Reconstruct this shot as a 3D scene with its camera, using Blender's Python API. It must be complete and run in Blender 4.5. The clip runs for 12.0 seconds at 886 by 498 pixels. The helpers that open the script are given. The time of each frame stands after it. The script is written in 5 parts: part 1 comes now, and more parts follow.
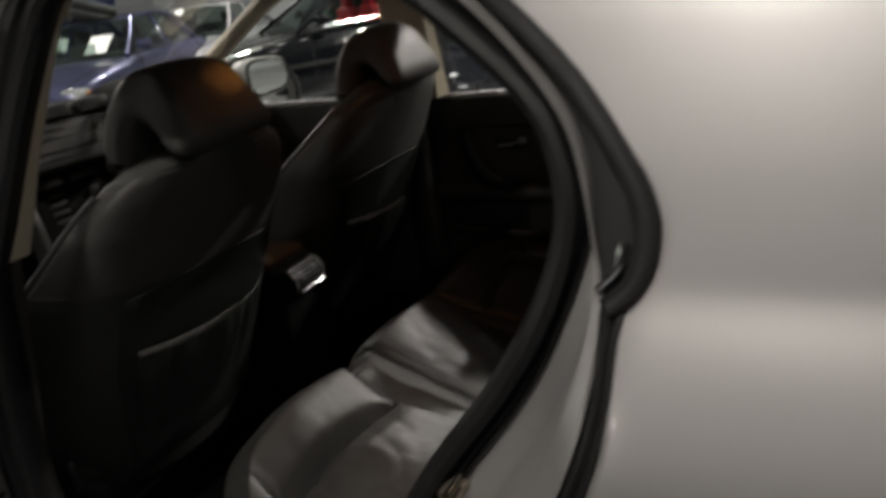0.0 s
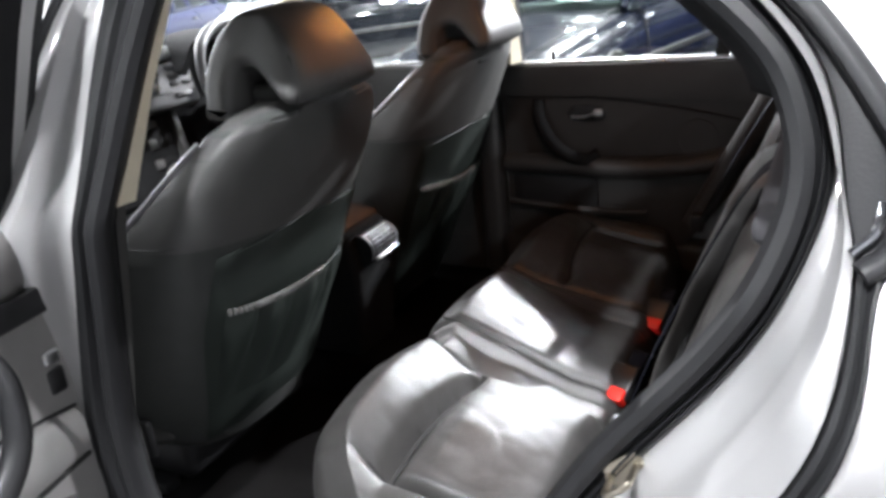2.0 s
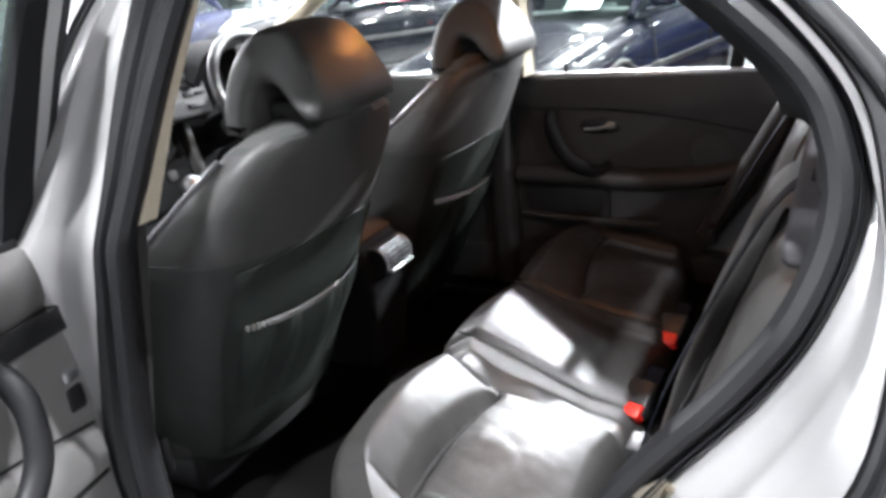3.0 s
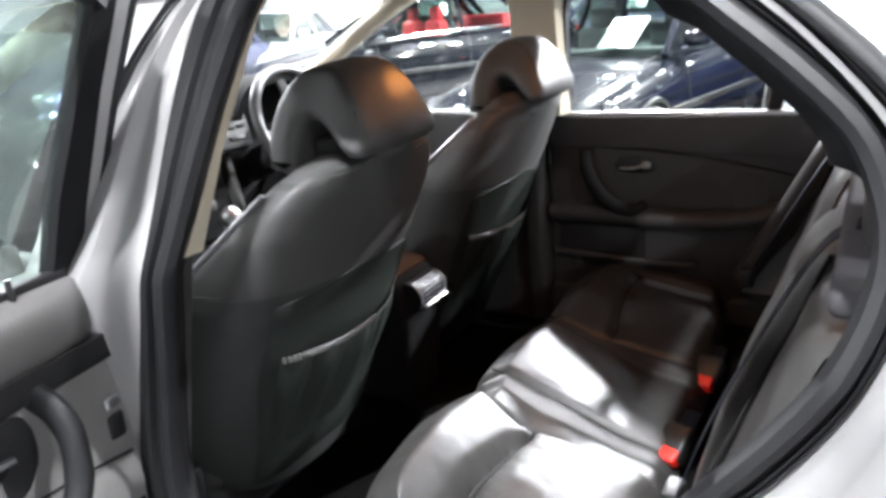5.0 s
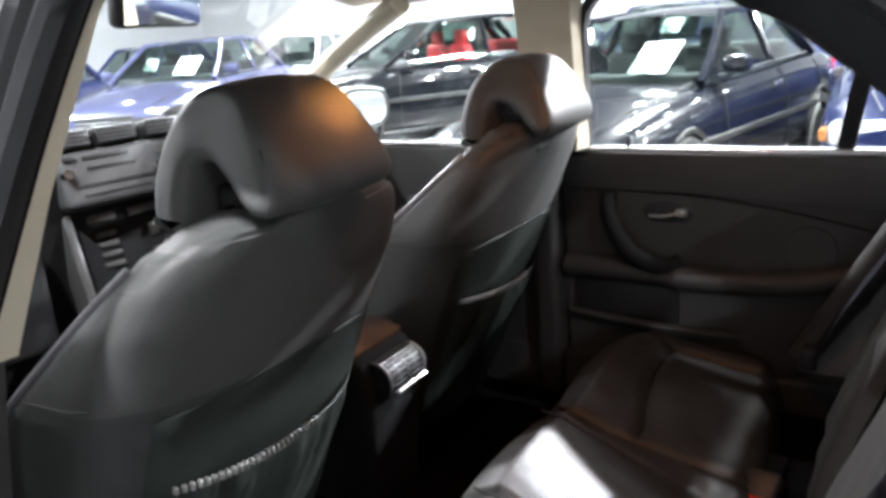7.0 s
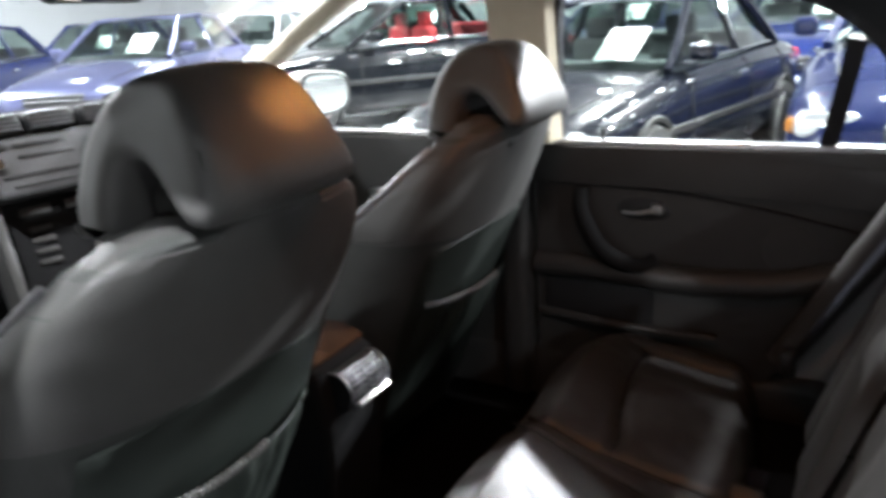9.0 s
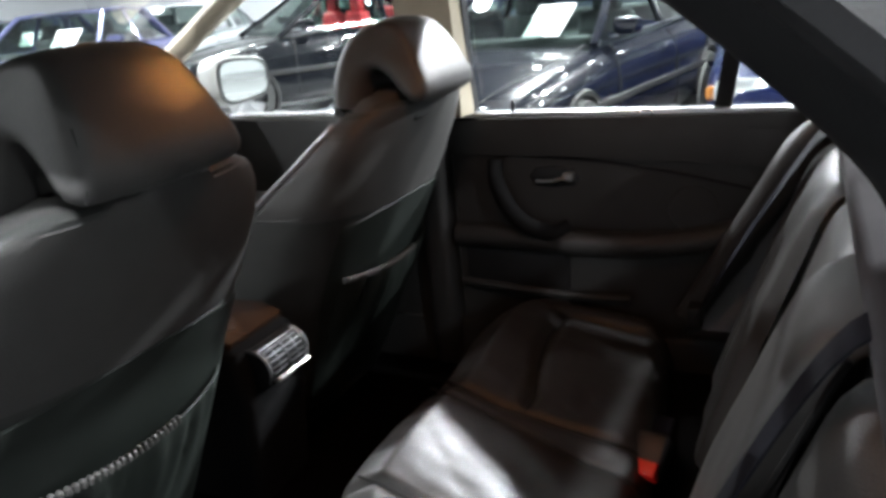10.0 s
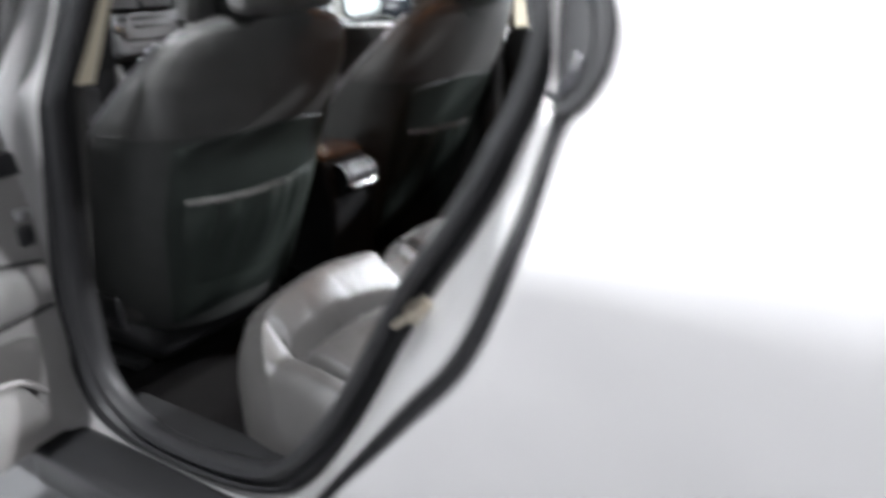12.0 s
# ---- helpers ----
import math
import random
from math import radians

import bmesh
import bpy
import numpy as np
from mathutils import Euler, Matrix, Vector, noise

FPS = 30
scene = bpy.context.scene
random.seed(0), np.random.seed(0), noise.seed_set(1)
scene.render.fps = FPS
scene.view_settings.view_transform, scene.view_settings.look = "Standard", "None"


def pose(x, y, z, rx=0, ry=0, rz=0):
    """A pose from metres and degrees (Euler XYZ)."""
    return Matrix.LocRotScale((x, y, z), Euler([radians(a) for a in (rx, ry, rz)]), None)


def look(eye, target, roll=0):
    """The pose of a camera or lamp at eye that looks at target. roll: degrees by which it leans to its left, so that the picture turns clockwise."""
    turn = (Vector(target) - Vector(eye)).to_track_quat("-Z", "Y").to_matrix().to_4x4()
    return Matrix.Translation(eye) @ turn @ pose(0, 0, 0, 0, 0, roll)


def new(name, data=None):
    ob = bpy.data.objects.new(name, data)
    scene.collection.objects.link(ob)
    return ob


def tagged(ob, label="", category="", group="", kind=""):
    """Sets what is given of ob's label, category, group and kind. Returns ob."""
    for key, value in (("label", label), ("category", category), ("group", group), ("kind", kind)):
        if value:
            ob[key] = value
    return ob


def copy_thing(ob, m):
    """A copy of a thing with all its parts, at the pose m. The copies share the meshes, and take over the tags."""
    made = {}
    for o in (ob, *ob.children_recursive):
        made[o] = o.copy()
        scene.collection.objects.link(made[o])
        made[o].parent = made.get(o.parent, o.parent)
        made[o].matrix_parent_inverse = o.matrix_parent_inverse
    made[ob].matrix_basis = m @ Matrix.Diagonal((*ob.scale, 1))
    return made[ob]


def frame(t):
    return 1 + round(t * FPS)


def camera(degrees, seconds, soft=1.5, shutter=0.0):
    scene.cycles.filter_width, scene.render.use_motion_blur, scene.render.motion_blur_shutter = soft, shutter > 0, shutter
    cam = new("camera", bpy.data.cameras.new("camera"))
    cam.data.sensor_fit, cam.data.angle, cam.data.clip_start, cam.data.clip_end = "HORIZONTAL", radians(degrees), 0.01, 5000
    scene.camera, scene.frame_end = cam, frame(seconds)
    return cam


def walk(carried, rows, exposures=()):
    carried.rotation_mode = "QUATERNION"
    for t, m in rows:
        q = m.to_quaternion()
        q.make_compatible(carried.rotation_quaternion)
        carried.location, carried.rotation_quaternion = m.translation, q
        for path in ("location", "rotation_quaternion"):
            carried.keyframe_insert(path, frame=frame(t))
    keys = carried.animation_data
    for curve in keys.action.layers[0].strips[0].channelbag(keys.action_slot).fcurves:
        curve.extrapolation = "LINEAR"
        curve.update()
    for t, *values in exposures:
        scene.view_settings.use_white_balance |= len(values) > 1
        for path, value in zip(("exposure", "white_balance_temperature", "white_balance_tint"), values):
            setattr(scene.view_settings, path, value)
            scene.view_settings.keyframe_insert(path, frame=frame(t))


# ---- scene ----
cam = camera(60.1, 12.0, soft=3.6, shutter=0.5)
PATH = [
    (0, (1.031, -1.419, 1.282), (0.143, 0.246, 0.62), -8.4),
    (0.5, (0.914, -1.501, 1.283), (0.034, 0.131, 0.533), -5.1),
    (1, (0.837, -1.491, 1.267), (-0.018, 0.177, 0.572), -5.0),
    (1.5, (0.842, -1.456, 1.25), (-0.052, 0.187, 0.542), -5.9),
    (2.5, (0.817, -1.449, 1.264), (-0.069, 0.2, 0.559), -6.1),
    (4.5, (0.794, -1.467, 1.288), (-0.17, 0.17, 0.666), -5.3),
    (5, (0.792, -1.465, 1.287), (-0.17, 0.172, 0.68), -5.2),
    (5.25, (0.788, -1.462, 1.283), (-0.155, 0.185, 0.682), -4.7),
    (5.5, (0.763, -1.439, 1.267), (-0.024, 0.314, 0.712), -2.0),
    (6, (0.744, -1.29, 1.28), (-0.19, 0.401, 0.765), -4.8),
    (6.5, (0.713, -1.133, 1.271), (-0.295, 0.495, 0.693), -4.7),
    (6.8, (0.713, -1.094, 1.256), (-0.302, 0.521, 0.657), -4.4),
    (7, (0.68, -1.079, 1.246), (-0.353, 0.545, 0.703), -4.6),
    (8.8, (0.611, -0.998, 1.286), (-0.431, 0.609, 0.71), -4.7),
    (9, (0.619, -0.989, 1.249), (-0.324, 0.672, 0.657), -3.5),
    (9.5, (0.691, -0.984, 1.228), (-0.146, 0.724, 0.607), -4.9),
    (10, (0.702, -0.992, 1.231), (-0.126, 0.713, 0.593), -5.5),
    (10.5, (0.788, -1.087, 1.236), (-0.148, 0.537, 0.54), -5.4),
    (10.8, (0.832, -1.227, 1.225), (-0.1, 0.392, 0.511), -5.1),
    (11, (0.86, -1.328, 1.244), (-0.092, 0.274, 0.517), -5.6),
    (11.2, (0.908, -1.429, 1.242), (-0.148, 0.144, 0.602), -4.0),
    (11.5, (0.995, -1.51, 1.228), (-0.13, 0.002, 0.559), -3.9),
    (11.7, (1.082, -1.527, 1.202), (-0.073, -0.012, 0.592), -0.8),
    (12, (1.186, -1.453, 1.12), (0.086, 0.071, 0.437), -3.3),
]
walk(cam, [(t, look(eye, target, roll)) for t, eye, target, roll in PATH],
     [(0, -2.8, 7600, 12), (0.4, -2.3, 7300, 10), (0.9, -1.05, 6800, 10), (1.5, -0.28, 6500, 11), (2.6, 0.13, 6500, 11), (4.5, 0.27, 6500, 11), (7.0, 0.21, 6500, 10.5), (8.8, 0.06, 6500, 9.5), (9.5, -0.30, 6500, 8.5), (10.2, -0.45, 6500, 8.5), (10.6, -0.5, 6500, 10), (11.0, 0.08, 6500, 11), (11.6, 0.12, 6500, 11), (12, -0.15, 6500, 11)])

# ---------------------------------------------------------------- light
world = bpy.data.worlds.new("world")
scene.world = world
world.use_nodes = True
world.node_tree.nodes["Background"].inputs[0].default_value = (0.75, 0.8, 1.0, 1)
world.node_tree.nodes["Background"].inputs[1].default_value = 0.02


def disc_lamp(name, place, size, watts, colour, target=None, shape="DISK"):
    data = bpy.data.lights.new(name, "AREA")
    data.shape, data.size, data.energy, data.color = shape, size, watts, colour
    ob = new(name, data)
    ob.matrix_world = look(place, target or (place[0], place[1] + 0.001, 0))
    return ob


COOL = (0.93, 0.96, 1.0)
KEY = (0.8, -2.8, 4.85)
disc_lamp("hall_lamp_light", KEY, 0.2, 800, COOL, (0.4, 0.0, 0.6))
NORTH = (2.0, 6.6, 4.4)
disc_lamp("hall_lamp_light", NORTH, 0.25, 2900, COOL, (0.3, 0.0, 0.6))
# added lamp, unseen: washes the west wall so the front window reflects it
disc_lamp("hall_lamp_light", (-14.7, -5.2, 5.08), 0.3, 1600, COOL)
REAR = (3.0, 0.9, 4.85)
disc_lamp("hall_lamp_light", REAR, 0.2, 220, COOL)
# the last two are added fill for the near backrest, jambs and door card
for px, py, w in ((-2.2, 2.3, 150), (6.2, 4.2, 1500), (-5.6, 2.6, 1300), (-8.0, 8.8, 2300), (-1.4, 7.0, 2000), (-10.5, 3.0, 3400), (5.6, 7.2, 2600), (-5.6, -3.6, 300), (-3.2, -6.4, 450), (6.0, -4.0, 230)):
    disc_lamp("hall_lamp_light", (px, py, 4.4), 0.3, w, COOL)
disc_lamp("dome_light", (0.26, 0.0, 1.345), 0.06, 0.85, (1.0, 0.36, 0.12))
reading = disc_lamp("reading_light", (0.26, 0.0, 1.34), 0.03, 0.032, (1.0, 0.36, 0.10), (0.05, -0.32, 1.175))
reading.data.spread = math.radians(15)
disc_lamp("dome_light", (-0.42, 0.0, 1.345), 0.06, 0.7, (1.0, 0.55, 0.25))


# ---------------------------------------------------------------- materials
def mat(name, base, rough=0.5, metal=0.0, grain=0.0, scale=40.0, bump=0.0, bump_scale=300.0, coat=0.0, spec=0.5, wear=0.0):
    """A surface with two scales of variation: large soft stains and fine grain, and a fine relief."""
    m = bpy.data.materials.new(name)
    m.use_nodes = True
    nt = m.node_tree
    n, l = nt.nodes, nt.links
    b = n["Principled BSDF"]
    b.inputs["Roughness"].default_value = rough
    b.inputs["Metallic"].default_value = metal
    b.inputs["Coat Weight"].default_value = coat
    b.inputs["Coat Roughness"].default_value = 0.04
    b.inputs["Specular IOR Level"].default_value = spec
    tc = n.new("ShaderNodeTexCoord")
    big, fine = n.new("ShaderNodeTexNoise"), n.new("ShaderNodeTexNoise")
    big.inputs["Scale"].default_value, fine.inputs["Scale"].default_value = scale * 0.12, scale
    big.inputs["Detail"].default_value, fine.inputs["Detail"].default_value = 3, 4
    l.new(tc.outputs["Object"], big.inputs["Vector"])
    l.new(tc.outputs["Object"], fine.inputs["Vector"])
    mix = n.new("ShaderNodeMix")
    mix.data_type = "FLOAT"
    mix.inputs[0].default_value = 0.5
    l.new(big.outputs["Fac"], mix.inputs[2])
    l.new(fine.outputs["Fac"], mix.inputs[3])
    ramp = n.new("ShaderNodeMapRange")
    ramp.inputs["From Min"].default_value, ramp.inputs["From Max"].default_value = 0.25, 0.75
    ramp.inputs["To Min"].default_value, ramp.inputs["To Max"].default_value = 1 - grain, 1 + grain
    l.new(mix.outputs[0], ramp.inputs["Value"])
    mul = n.new("ShaderNodeVectorMath")
    mul.operation = "SCALE"
    mul.inputs[0].default_value = base
    l.new(ramp.outputs[0], mul.inputs["Scale"])
    l.new(mul.outputs[0], b.inputs["Base Color"])
    if wear:
        rr = n.new("ShaderNodeMapRange")
        rr.inputs["From Min"].default_value, rr.inputs["From Max"].default_value = 0.3, 0.7
        rr.inputs["To Min"].default_value, rr.inputs["To Max"].default_value = rough - wear, rough + wear
        l.new(big.outputs["Fac"], rr.inputs["Value"])
        l.new(rr.outputs[0], b.inputs["Roughness"])
    if bump:
        vor = n.new("ShaderNodeTexVoronoi")
        vor.inputs["Scale"].default_value = bump_scale
        l.new(tc.outputs["Object"], vor.inputs["Vector"])
        bp = n.new("ShaderNodeBump")
        bp.inputs["Strength"].default_value = bump
        bp.inputs["Distance"].default_value = 0.001
        l.new(vor.outputs["Distance"], bp.inputs["Height"])
        l.new(bp.outputs["Normal"], b.inputs["Normal"])
    return m


def glass(name, tint, gloss=1.0, least=0.06, power=5.0, haze=0.0):
    """A thin pane: clear, with gloss by Fresnel and a pale film that paints haze."""
    m = bpy.data.materials.new(name)
    m.use_nodes = True
    n, l = m.node_tree.nodes, m.node_tree.links
    n.remove(n["Principled BSDF"])
    tr, gl, mx, fr = n.new("ShaderNodeBsdfTransparent"), n.new("ShaderNodeBsdfGlossy"), n.new("ShaderNodeMixShader"), n.new("ShaderNodeLayerWeight")
    pw, ad = n.new("ShaderNodeMath"), n.new("ShaderNodeMath")
    tr.inputs[0].default_value = (*tint, 1)
    gl.inputs["Roughness"].default_value = 0.02
    gl.inputs[0].default_value = (gloss, gloss, gloss, 1)
    fr.inputs[0].default_value = 0.5
    pw.operation, ad.operation = "POWER", "MULTIPLY_ADD"
    pw.inputs[1].default_value = power
    ad.inputs[1].default_value, ad.inputs[2].default_value = 0.98 - least, least
    l.new(fr.outputs["Facing"], pw.inputs[0])
    l.new(pw.outputs[0], ad.inputs[0])
    l.new(ad.outputs[0], mx.inputs[0])
    l.new(tr.outputs[0], mx.inputs[1])
    l.new(gl.outputs[0], mx.inputs[2])
    film, over, tex, amount = n.new("ShaderNodeBsdfDiffuse"), n.new("ShaderNodeMixShader"), n.new("ShaderNodeTexNoise"), n.new("ShaderNodeMath")
    film.inputs[0].default_value = (0.62, 0.68, 0.65, 1)
    tex.inputs["Scale"].default_value, tex.inputs["Detail"].default_value = 5.0, 6.0
    amount.operation = "MULTIPLY"
    amount.inputs[1].default_value = 2 * haze
    l.new(tex.outputs[0], amount.inputs[0])
    l.new(amount.outputs[0], over.inputs[0])
    l.new(mx.outputs[0], over.inputs[1])
    l.new(film.outputs[0], over.inputs[2])
    l.new(over.outputs[0], n["Material Output"].inputs[0])
    return m


def glow(name, colour, strength):
    m = bpy.data.materials.new(name)
    m.use_nodes = True
    b = m.node_tree.nodes["Principled BSDF"]
    b.inputs["Base Color"].default_value = (*colour, 1)
    b.inputs["Emission Color"].default_value = (*colour, 1)
    b.inputs["Emission Strength"].default_value = strength
    return m


LEATHER = mat("grey_leather", (0.043, 0.041, 0.0395), 0.4, grain=0.2, scale=30, bump=0.4, bump_scale=420, wear=0.1, spec=0.5)
LEATHER_SIDE = mat("front_seat_leather", (0.060, 0.059, 0.057), 0.48, grain=0.15, scale=26, bump=0.3, bump_scale=450, wear=0.07)
# piping made pale to paint the light along the seat's edge
PIPING = mat("lit_edge_seat_piping", (0.19, 0.185, 0.2), 0.45, grain=0.15, scale=60, wear=0.08)
SEAT_BACK = mat("seat_back_leather", (0.050, 0.052, 0.050), 0.52, grain=0.15, scale=26, bump=0.3, bump_scale=450, wear=0.07, spec=0.3)
BACK_PANEL = mat("seat_back_vinyl", (0.021, 0.026, 0.023), 0.45, grain=0.15, scale=20, bump=0.25, bump_scale=500, wear=0.08, spec=0.35)
BELT_BLACK = mat("navy_belt_webbing", (0.006, 0.0065, 0.011), 0.75, grain=0.12, scale=120, bump=0.5, bump_scale=900, spec=0.15)
STITCH = mat("seam_thread", (0.024, 0.026, 0.025), 0.6)
SEAM = mat("seam_gap", (0.012, 0.012, 0.012), 0.8)
PLASTIC = mat("dark_trim_plastic", (0.034, 0.033, 0.032), 0.5, grain=0.12, scale=30, bump=0.3, bump_scale=600)
# vinyl of the closed doors, darkened to hold the cabin's shade
CARD_SHADED = mat("shaded_card_vinyl", (0.034, 0.033, 0.0315), 0.5, grain=0.15, scale=18, bump=0.3, bump_scale=520, wear=0.08)
DASH = mat("dash_plastic", (0.062, 0.062, 0.064), 0.38, grain=0.12, scale=30, bump=0.2, bump_scale=600)
DASH_TOP = mat("matt_dash_skin", (0.012, 0.012, 0.0125), 0.85, grain=0.12, scale=30, bump=0.3, bump_scale=600, spec=0.08)
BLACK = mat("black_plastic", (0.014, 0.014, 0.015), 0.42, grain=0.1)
RUBBER = mat("black_rubber", (0.014, 0.014, 0.015), 0.5, grain=0.2, scale=24, bump=0.15, bump_scale=300, wear=0.1, spec=0.28)
CREAM = mat("cream_pillar_trim", (0.56, 0.5, 0.38), 0.6, grain=0.06, scale=40, bump=0.15, bump_scale=700)
SHELF = mat("shelf_cloth", (0.06, 0.058, 0.062), 0.9, grain=0.15, scale=60, bump=0.4, bump_scale=700, spec=0.2)
LINING = mat("headliner_cloth", (0.3, 0.285, 0.26), 0.9, grain=0.08, scale=80, bump=0.3, bump_scale=900)
CARPET = mat("black_carpet", (0.0045, 0.0042, 0.0042), 0.95, grain=0.35, scale=200, bump=0.8, bump_scale=900, spec=0.04)
PAINT = mat("silver_paint", (0.43, 0.422, 0.418), 0.42, metal=0.35, grain=0.03, scale=8, coat=0.5, wear=0.03)
JAMB = mat("silver_jamb_paint", (0.31, 0.305, 0.303), 0.4, metal=0.3, grain=0.06, scale=14, coat=0.3, wear=0.06)
CHROME = mat("bright_chrome", (0.78, 0.78, 0.8), 0.16, metal=1.0, wear=0.05)
ALU = mat("satin_metal", (0.62, 0.62, 0.63), 0.3, metal=1.0, grain=0.05, wear=0.05)
WOOD = mat("walnut_trim", (0.06, 0.028, 0.014), 0.25, grain=0.35, scale=24, coat=0.5)
RED = mat("red_release_button", (0.75, 0.02, 0.012), 0.4)
PANE = glass("clear_pane", (0.9, 0.95, 0.93))
CAR_PANE = glass("tinted_pane", (0.55, 0.63, 0.6))
# the pale diffuse film paints in the hall's hazy reflection on the glass
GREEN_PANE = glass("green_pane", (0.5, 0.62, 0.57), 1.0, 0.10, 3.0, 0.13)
PAPER = mat("white_paper", (0.85, 0.85, 0.85), 0.7, grain=0.02)
LAMP_GLOW = glow("hall_lamp_glow", (0.93, 0.96, 1.0), 150)
DOME_GLOW = glow("dome_lens_glow", (1.0, 0.6, 0.28), 6)
MIRROR = mat("mirror_glass", (0.85, 0.88, 0.86), 0.03, metal=1.0)


# ---------------------------------------------------------------- mesh helpers
def part(name, bm, material, parent=None, label="", smooth=38):
    me = bpy.data.meshes.new(name)
    bmesh.ops.recalc_face_normals(bm, faces=bm.faces)
    bm.to_mesh(me)
    bm.free()
    me.shade_smooth()
    me.set_sharp_from_angle(angle=radians(smooth))
    me.materials.append(material)
    ob = new(name, me)
    ob.parent = parent
    if label:
        ob["label"] = label
    return ob


def thing(name, label, category, group="", kind="", at=None):
    ob = new(name)
    ob.empty_display_size = 0.1
    if at:
        ob.matrix_basis = at
    return tagged(ob, label, category, group, kind)


def box(bm, lo, hi, r=0.0, seg=3, m=None):
    """A box from corner lo to corner hi with rounded edges."""
    got = bmesh.ops.create_cube(bm, size=1.0)["verts"]
    mid = [(a + b) / 2 for a, b in zip(lo, hi)]
    size = [abs(b - a) for a, b in zip(lo, hi)]
    for v in got:
        v.co = Vector([c * s + o for c, s, o in zip(v.co, size, mid)])
    made = set(got)
    if r:
        edges = {e for v in got for e in v.link_edges}
        res = bmesh.ops.bevel(bm, geom=list(edges), offset=min(r, 0.49 * min(size)), segments=seg, affect="EDGES", profile=0.5)
        made = set(res["verts"]) | {v for v in got if v.is_valid}
    if m is not None:
        bmesh.ops.transform(bm, matrix=m, verts=list(made))
    return bm


def solid(lo, hi, r=0.0, seg=3, m=None):
    return box(bmesh.new(), lo, hi, r, seg, m)


def rings(bm, rows, closed=True, cap=False, wrap=False):
    """Skin rows of points with quads. closed: each row is a loop; wrap: the last row meets the first."""
    vs = [[bm.verts.new(p) for p in row] for row in rows]
    pairs = list(zip(vs, vs[1:])) + ([(vs[-1], vs[0])] if wrap else [])
    n = len(rows[0])
    for a, b in pairs:
        for i in range(n if closed else n - 1):
            j = (i + 1) % n
            bm.faces.new((a[i], a[j], b[j], b[i]))
    if cap:
        bm.faces.new(vs[0])
        bm.faces.new(list(reversed(vs[-1])))
    return bm


def catmull(pts, n, closed=False):
    """n points spread evenly along a smooth curve through pts."""
    pts = [Vector(p) for p in pts]
    k = len(pts)
    dense = []
    for i in range(k if closed else k - 1):
        p0 = pts[(i - 1) % k] if closed or i > 0 else pts[0] * 2 - pts[1]
        p1, p2 = pts[i], pts[(i + 1) % k]
        p3 = pts[(i + 2) % k] if closed or i + 2 < k else pts[-1] * 2 - pts[-2]
        for s in range(12):
            t = s / 12
            dense.append(0.5 * (2 * p1 + (p2 - p0) * t + (2 * p0 - 5 * p1 + 4 * p2 - p3) * t * t + (3 * p1 - p0 - 3 * p2 + p3) * t ** 3))
    dense.append(pts[0].copy() if closed else pts[-1].copy())
    acc = [0.0]
    for a, b in zip(dense, dense[1:]):
        acc.append(acc[-1] + (b - a).length)
    out, j = [], 0
    for i in range(n):
        d = acc[-1] * i / (n if closed else n - 1)
        while j < len(dense) - 2 and acc[j + 1] < d:
            j += 1
        out.append(dense[j].lerp(dense[j + 1], (d - acc[j]) / max(1e-9, acc[j + 1] - acc[j])))
    return out


def sweep(bm, path, section, up=(0, 0, 1), closed=False, cap=True):
    """Carry a 2D section (side, up) along a path."""
    rows = []
    n = len(path)
    for i, p in enumerate(path):
        a = path[(i - 1) % n] if closed or i else path[0]
        b = path[(i + 1) % n] if closed or i < n - 1 else path[-1]
        d = (b - a).normalized()
        side = d.cross(Vector(up))
        side = side.normalized() if side.length > 1e-6 else Vector((1, 0, 0))
        u = side.cross(d)
        rows.append([p + side * s + u * t for s, t in section])
    return rings(bm, rows, True, cap and not closed, closed)


def circle(r, n=10, rx=1.0, ry=1.0):
    return [(r * rx * math.cos(2 * math.pi * i / n), r * ry * math.sin(2 * math.pi * i / n)) for i in range(n)]


def tube(path, r, n=10, closed=False, rx=1.0, ry=1.0, up=(0, 0, 1), bm=None):
    return sweep(bm or bmesh.new(), [Vector(p) for p in path], circle(r, n, rx, ry), up, closed)


def cylinder(bm, a, b, r0, r1=None, n=20):
    a, b = Vector(a), Vector(b)
    q = (b - a).to_track_quat("Z", "Y").to_matrix()
    r1 = r0 if r1 is None else r1
    rows = [[p + q @ Vector((r * math.cos(2 * math.pi * i / n), r * math.sin(2 * math.pi * i / n), 0)) for i in range(n)] for p, r in ((a, r0), (b, r1))]
    return rings(bm, rows, True, True)


def prism(profile, axis, lo, hi, r=0.0, seg=3):
    """A 2D outline pulled along an axis: 'y' takes (x, z), 'x' takes (y, z), 'z' takes (x, y)."""
    bm = bmesh.new()
    put = {"y": lambda u, v, w: (u, w, v), "x": lambda u, v, w: (w, u, v), "z": lambda u, v, w: (u, v, w)}[axis]
    rows = [[put(u, v, w) for u, v in profile] for w in (lo, hi)]
    rings(bm, rows, True, True)
    if r:
        caps = [f for f in bm.faces if len(f.verts) == len(profile)]
        edges = {e for f in caps for e in f.edges}
        bmesh.ops.bevel(bm, geom=list(edges), offset=r, segments=seg, affect="EDGES", profile=0.5, clamp_overlap=True)
    return bm


